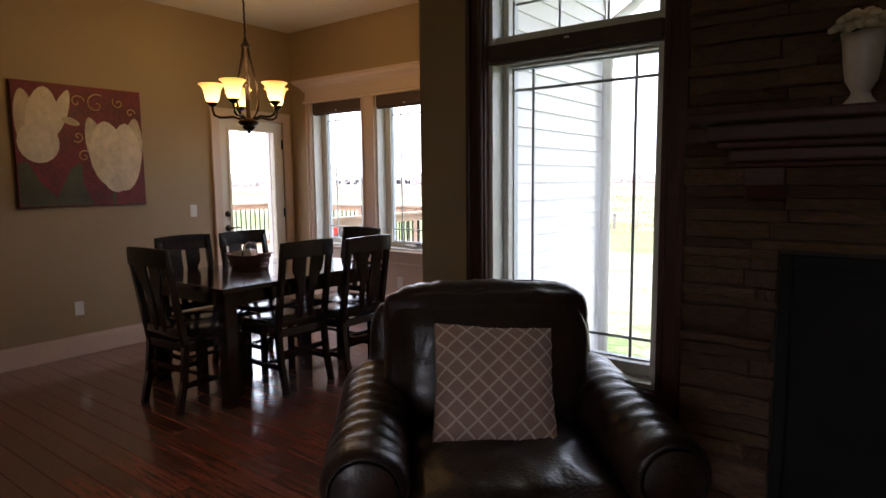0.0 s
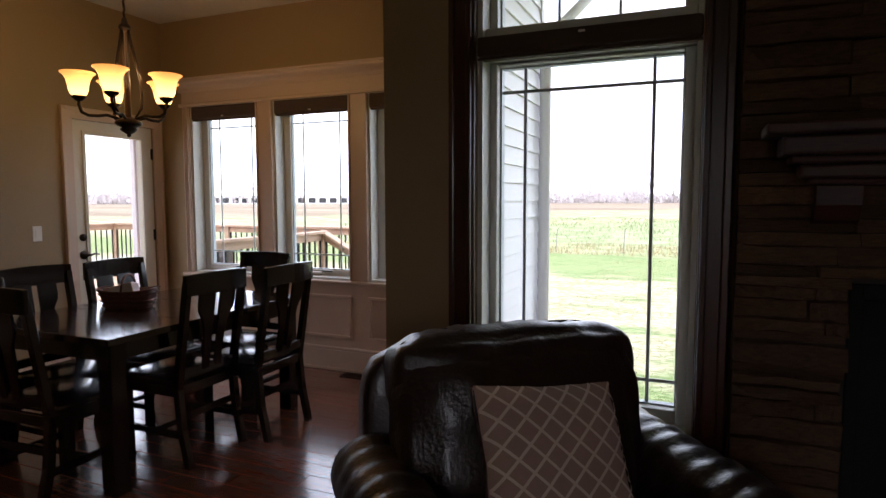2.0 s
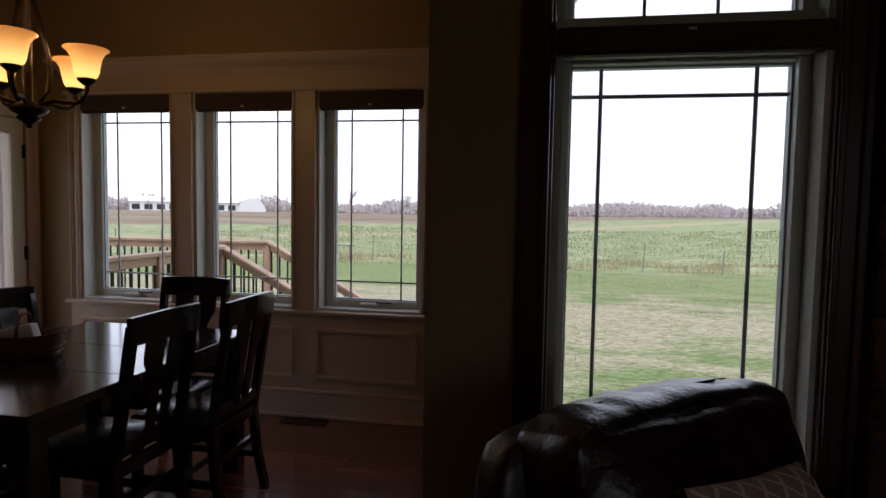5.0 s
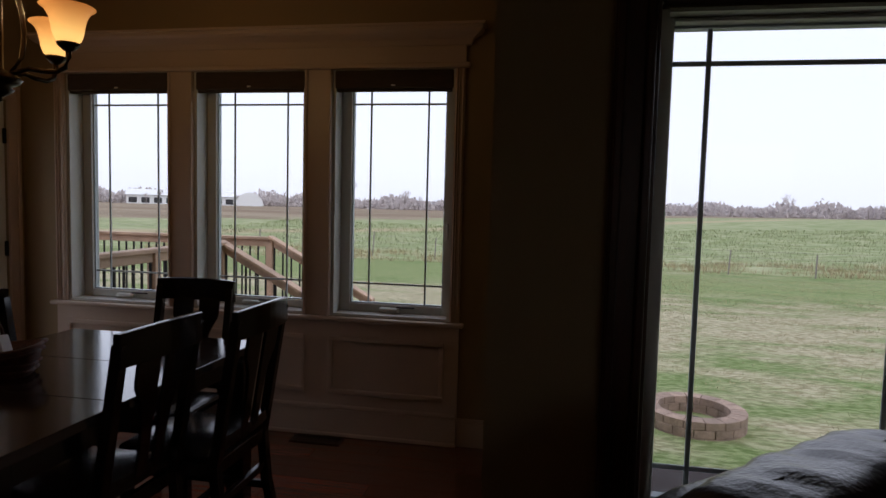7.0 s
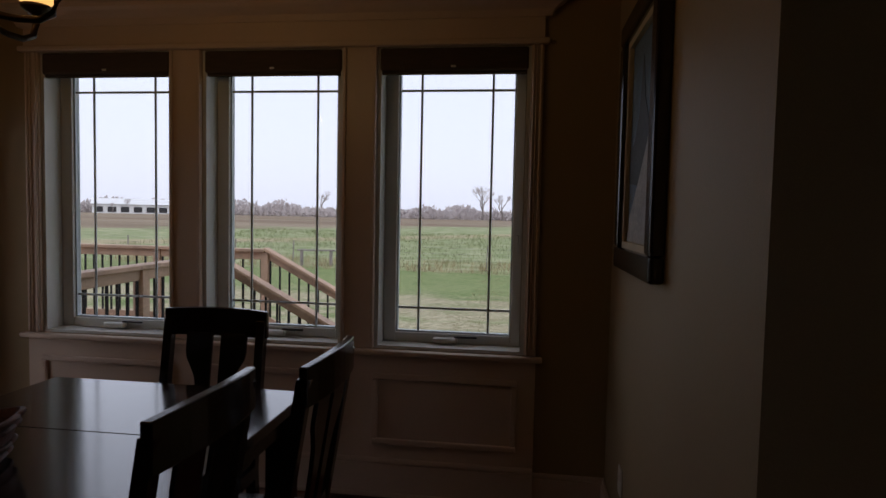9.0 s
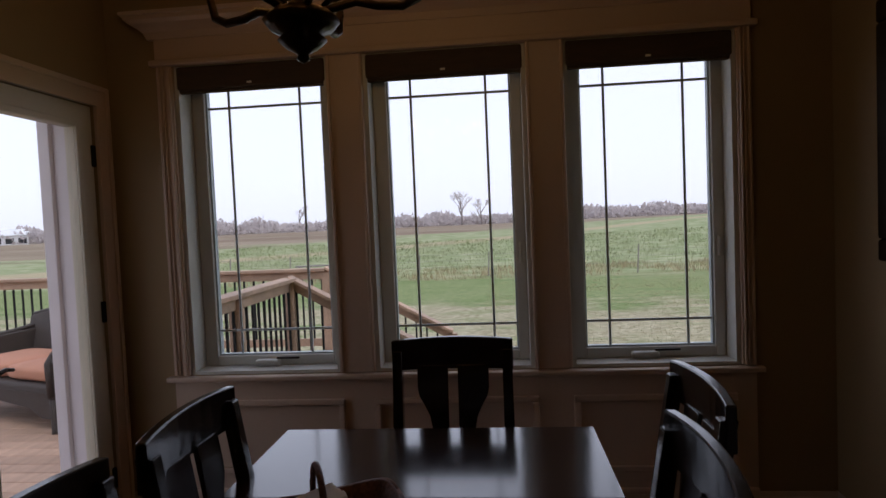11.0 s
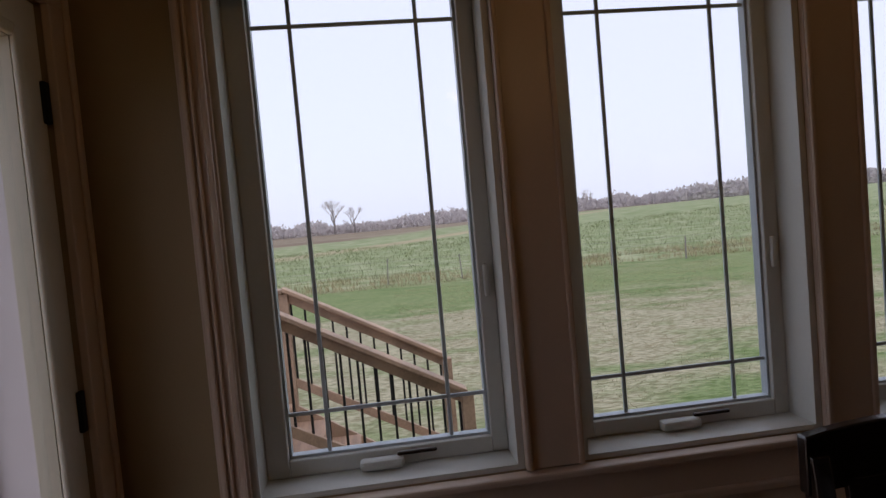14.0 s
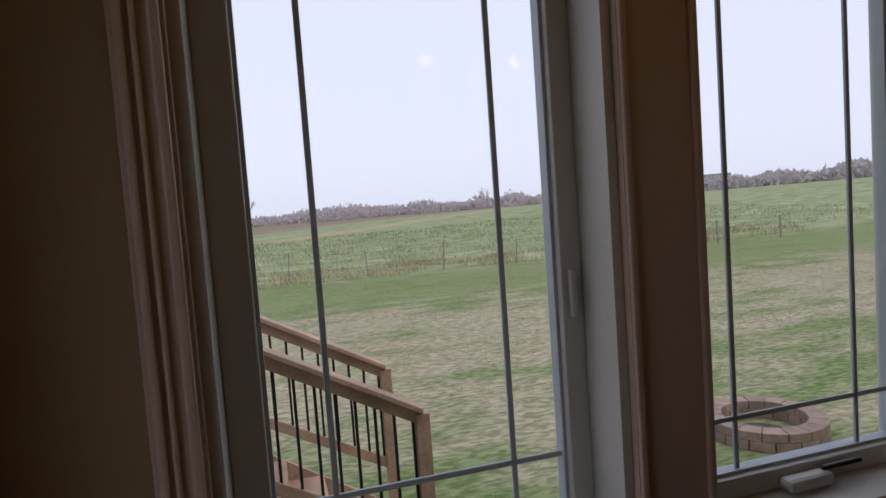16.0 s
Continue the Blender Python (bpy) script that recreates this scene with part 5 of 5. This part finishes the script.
def bare_tree(height, seed):
    """A leafless tree: a forked trunk with ever finer limbs and twigs."""
    rd = random.Random(seed)
    wood, twigs = bmesh.new(), bmesh.new()

    def grow(p, d, length, r, depth):
        q = p + d * length
        mid = p + d * length * 0.5 + Vector((rd.uniform(-1, 1), rd.uniform(-1, 1), 0)) * length * 0.06
        tube([p, mid, q], [r, r * 0.85, r * 0.65], 6 if depth < 2 else 3, wood if depth < 2 else twigs)
        if depth >= 5:
            return
        for _ in range(3 if depth < 4 else 4):
            nd = (d + Vector((rd.uniform(-1, 1), rd.uniform(-1, 1), rd.uniform(-0.25, 0.7))) * 0.75).normalized()
            grow(p + d * length * rd.uniform(0.55, 1.0), nd, length * rd.uniform(0.55, 0.8), r * 0.55, depth + 1)
    grow(Vector((0, 0, -0.2)), Vector((rd.uniform(-0.05, 0.05), 0, 1)).normalized(), height * 0.32, height * 0.028, 0)
    t = thing("bare_tree", pose(0, 0, 0), "leafless grey tree on the far field edge", "tree", "far bare trees")
    part("trunk", wood, "bark", t)
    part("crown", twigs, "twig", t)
    return t


kinds = [bare_tree(9, 3), bare_tree(7.5, 8), bare_tree(10, 21)]
used = set()
for k in range(34):
    az = radians(rnd.choice((rnd.uniform(-42, 62), rnd.uniform(-8, 30), rnd.uniform(32, 62))))
    d = rnd.uniform(175, 235)
    x, y = d * math.sin(az), d * math.cos(az)
    m = pose(x, y, hill(x, y), 0, 0, rnd.uniform(0, 360)) @ Matrix.Diagonal((*([rnd.uniform(0.4, 0.85)] * 3), 1))
    i = k % 3
    if i not in used:
        used.add(i)
        kinds[i].matrix_basis = m
    else:
        c = copy_thing(kinds[i], m)
        c.scale = m.to_scale()


# trees that stand clear of the wood edge: a pair, a lone one, two by the rise
for i, (x, y, size) in enumerate(((-11.0, 200, 1.75), (-4.7, 200, 1.7), (-65, 195, 1.15), (-46, 198, 1.0), (-42, 202, 0.95), (75, 200, 0.95))):
    m = pose(x, y, hill(x, y), 0, 0, 70 * i) @ Matrix.Diagonal((size, size, size, 1))
    copy_thing(kinds[i % 3], m).scale = m.to_scale()


def hedge(name, label, az0, az1, d0, d1, count, h):
    """A far wood edge of thin stems and twigs, denser near the ground."""
    verts, faces = [], []
    for _ in range(count):
        az, d = radians(rnd.uniform(az0, az1)), rnd.uniform(d0, d1)
        x, y = d * math.sin(az), d * math.cos(az)
        z = hill(x, y)
        top = h * (0.35 + 0.9 * abs(noise.noise(Vector((az * 14, 1.7, d * 0.004))))) * rnd.uniform(0.5, 1.1)
        zz = z + top * rnd.random() ** 1.4
        s = rnd.uniform(0.25, 0.8)
        a = rnd.uniform(0, 3.14)
        tilt = rnd.uniform(-0.6, 0.6)
        k = len(verts)
        verts += [(x - s * math.cos(a), y - s * math.sin(a), zz), (x + s * math.cos(a), y + s * math.sin(a), zz + tilt * s), (x + rnd.uniform(-0.5, 0.5), y, zz + rnd.uniform(0.4, 1.3))]
        faces.append((k, k + 1, k + 2))
    me = bpy.data.meshes.new(name)
    me.from_pydata(verts, [], faces)
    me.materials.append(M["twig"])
    tagged(new(name, me), label, "woods", kind="stuff")


# both wood edges get their distance haze from the paled twig colour
hedge("far_woods", "haze-grey leafless wood edge along the horizon", -60, 75, 200, 260, 70000, 6.8)
hedge("far_thicket", "denser haze-grey thicket on the rise", 28, 75, 190, 240, 30000, 7.0)


def barn(x, y, w, d, h, turn, label, openings):
    b = thing("barn", pose(x, y, hill(x, y), 0, 0, turn), label, "barn", "far farm buildings")
    part("wall", boxes((-w / 2, w / 2, -d / 2, d / 2, -0.5, h)), "barn", b)
    part("roof", prism([(-d / 2 - 0.5, h), (d / 2 + 0.5, h), (0, h + d * 0.16)], "x", -w / 2 - 0.4, w / 2 + 0.4), "barn", b)
    for k in range(openings):
        cx = -w / 2 + w * (k + 0.5) / openings
        part("door", boxes((cx - w / openings * 0.33, cx + w / openings * 0.33, -d / 2 - 0.06, -d / 2 - 0.01, 0.3, h * 0.72)), "dark", b)


barn(-109, 168, 30, 11, 2.6, 33, "long low white farm building with dark doors", 9)
barn(-142, 150, 26, 11, 2.6, 43, "long low white farm building with dark doors", 9)
dm = thing("hoop_barn", pose(-93, 180, hill(-93, 180), 0, 0, 27), "white arched hoop barn on the far field", "barn")
part("cover", prism([(4.2 * math.cos(math.pi * k / 14), 4.2 * math.sin(math.pi * k / 14)) for k in range(15)], "y", -9, 9), "barn", dm)
hs = thing("farmhouse", pose(137, 160, hill(137, 160), 0, 0, -40), "white far farmhouse among leafless trees", "house")
part("wall", boxes((-5, 5, -3.5, 3.5, -0.5, 3.2)), "barn", hs)
part("roof", prism([(-4, 3.1), (4, 3.1), (0, 5.2)], "x", -5.3, 5.3), "roof", hs)
for x in (-4, 0, 4):
    part("window", boxes((x - 0.5, x + 0.5, -3.55, -3.505, 0.9, 2.2)), "dark", hs)

# ---- pieces: floor boards, hearth tiles, ledge stones ----
rb = random.Random(11)
bw = 0.125
board_meshes = [mesh_of("floor_board", boxes((0, ln - 0.003, 0, bw - 0.0025, -0.012, 0)), "floor", 0.0016) for ln in (0.9, 1.2, 1.5, 1.8)]
lens = (0.9, 1.2, 1.5, 1.8)
y = YN - bw - 0.001
bmr = bmesh.new()
count = 0
while y > YFAR:
    x = XW - rb.uniform(0, 1.2)
    while x < XFAR:
        i = rb.randrange(4)
        in_hearth = y < FY + 0.05 and y > -2.75 - bw and x + lens[i] > FX0 - 0.1
        end = XE if y > YL + 0.02 else XFAR
        if x < end and not in_hearth and x + lens[i] > XW:
            clear = x > XW and x + lens[i] < end
            if clear and y > -5.2 and x < 4.6 and count < 290:
                piece_of("floor_board", board_meshes[i], floor, (x, y, 0))
                count += 1
            else:
                box(bmr, max(XW, x), min(end, x + lens[i]) - 0.003, y, y + bw - 0.0025, -0.012, 0)
        elif in_hearth and x < FX0 - 0.1:
            box(bmr, max(XW, x), FX0 - 0.103, y, y + bw - 0.0025, -0.012, 0)
        x += lens[i]
    y -= bw
tagged(part("floor_boards_rest", bmr, "floor", floor), kind="stuff")

tile = mesh_of("tile", boxes((0, 0.297, 0, 0.297, 0, 0.006)), "tile", 0.002)
for i in range(8):
    for j in range(2):
        piece_of("tile", tile, hearth, (FX0 - 0.095 + i * 0.305, -2.74 + j * 0.305, 0.0))

stones = []
for k in range(10):
    bm = boxes((0, 1, -1, 0, 0, 1))
    bmesh.ops.subdivide_edges(bm, edges=[e for e in bm.edges if abs(e.verts[0].co.x - e.verts[1].co.x) > 0.5], cuts=3)
    for v in bm.verts:
        if v.co.y < -0.5:
            v.co.y += rb.uniform(-0.25, 0.35)
        v.co.z += rb.uniform(-0.07, 0.07)
        v.co.x += rb.uniform(-0.015, 0.015)
    stones.append(mesh_of("stone", bm, "stone"))
z = 0.0
nst = 0
while z < H - 0.04:
    hgt = min(rb.choice((0.036, 0.045, 0.055, 0.065, 0.08)), H - 0.01 - z)
    x = FX0
    while x < FX1 - 0.02:
        ln = min(rb.uniform(0.2, 0.6), FX1 - x)
        if x < 4.58 and x + ln > 4.58 and z < 1.15:
            ln = 4.578 - x
        inside = x >= 4.575 and x < 5.75 and z < 1.15
        if not inside and ln > 0.03:
            dep = rb.uniform(0.015, 0.065)
            piece_of("stone", rb.choice(stones), fp, (x + 0.003, FY + 0.008, z + 0.003), (0, 0, 0), (ln - 0.006, dep, hgt - 0.006))
            nst += 1
        x += ln if ln > 0.005 else 0.2
        if inside:
            x = 5.752
    z += hgt
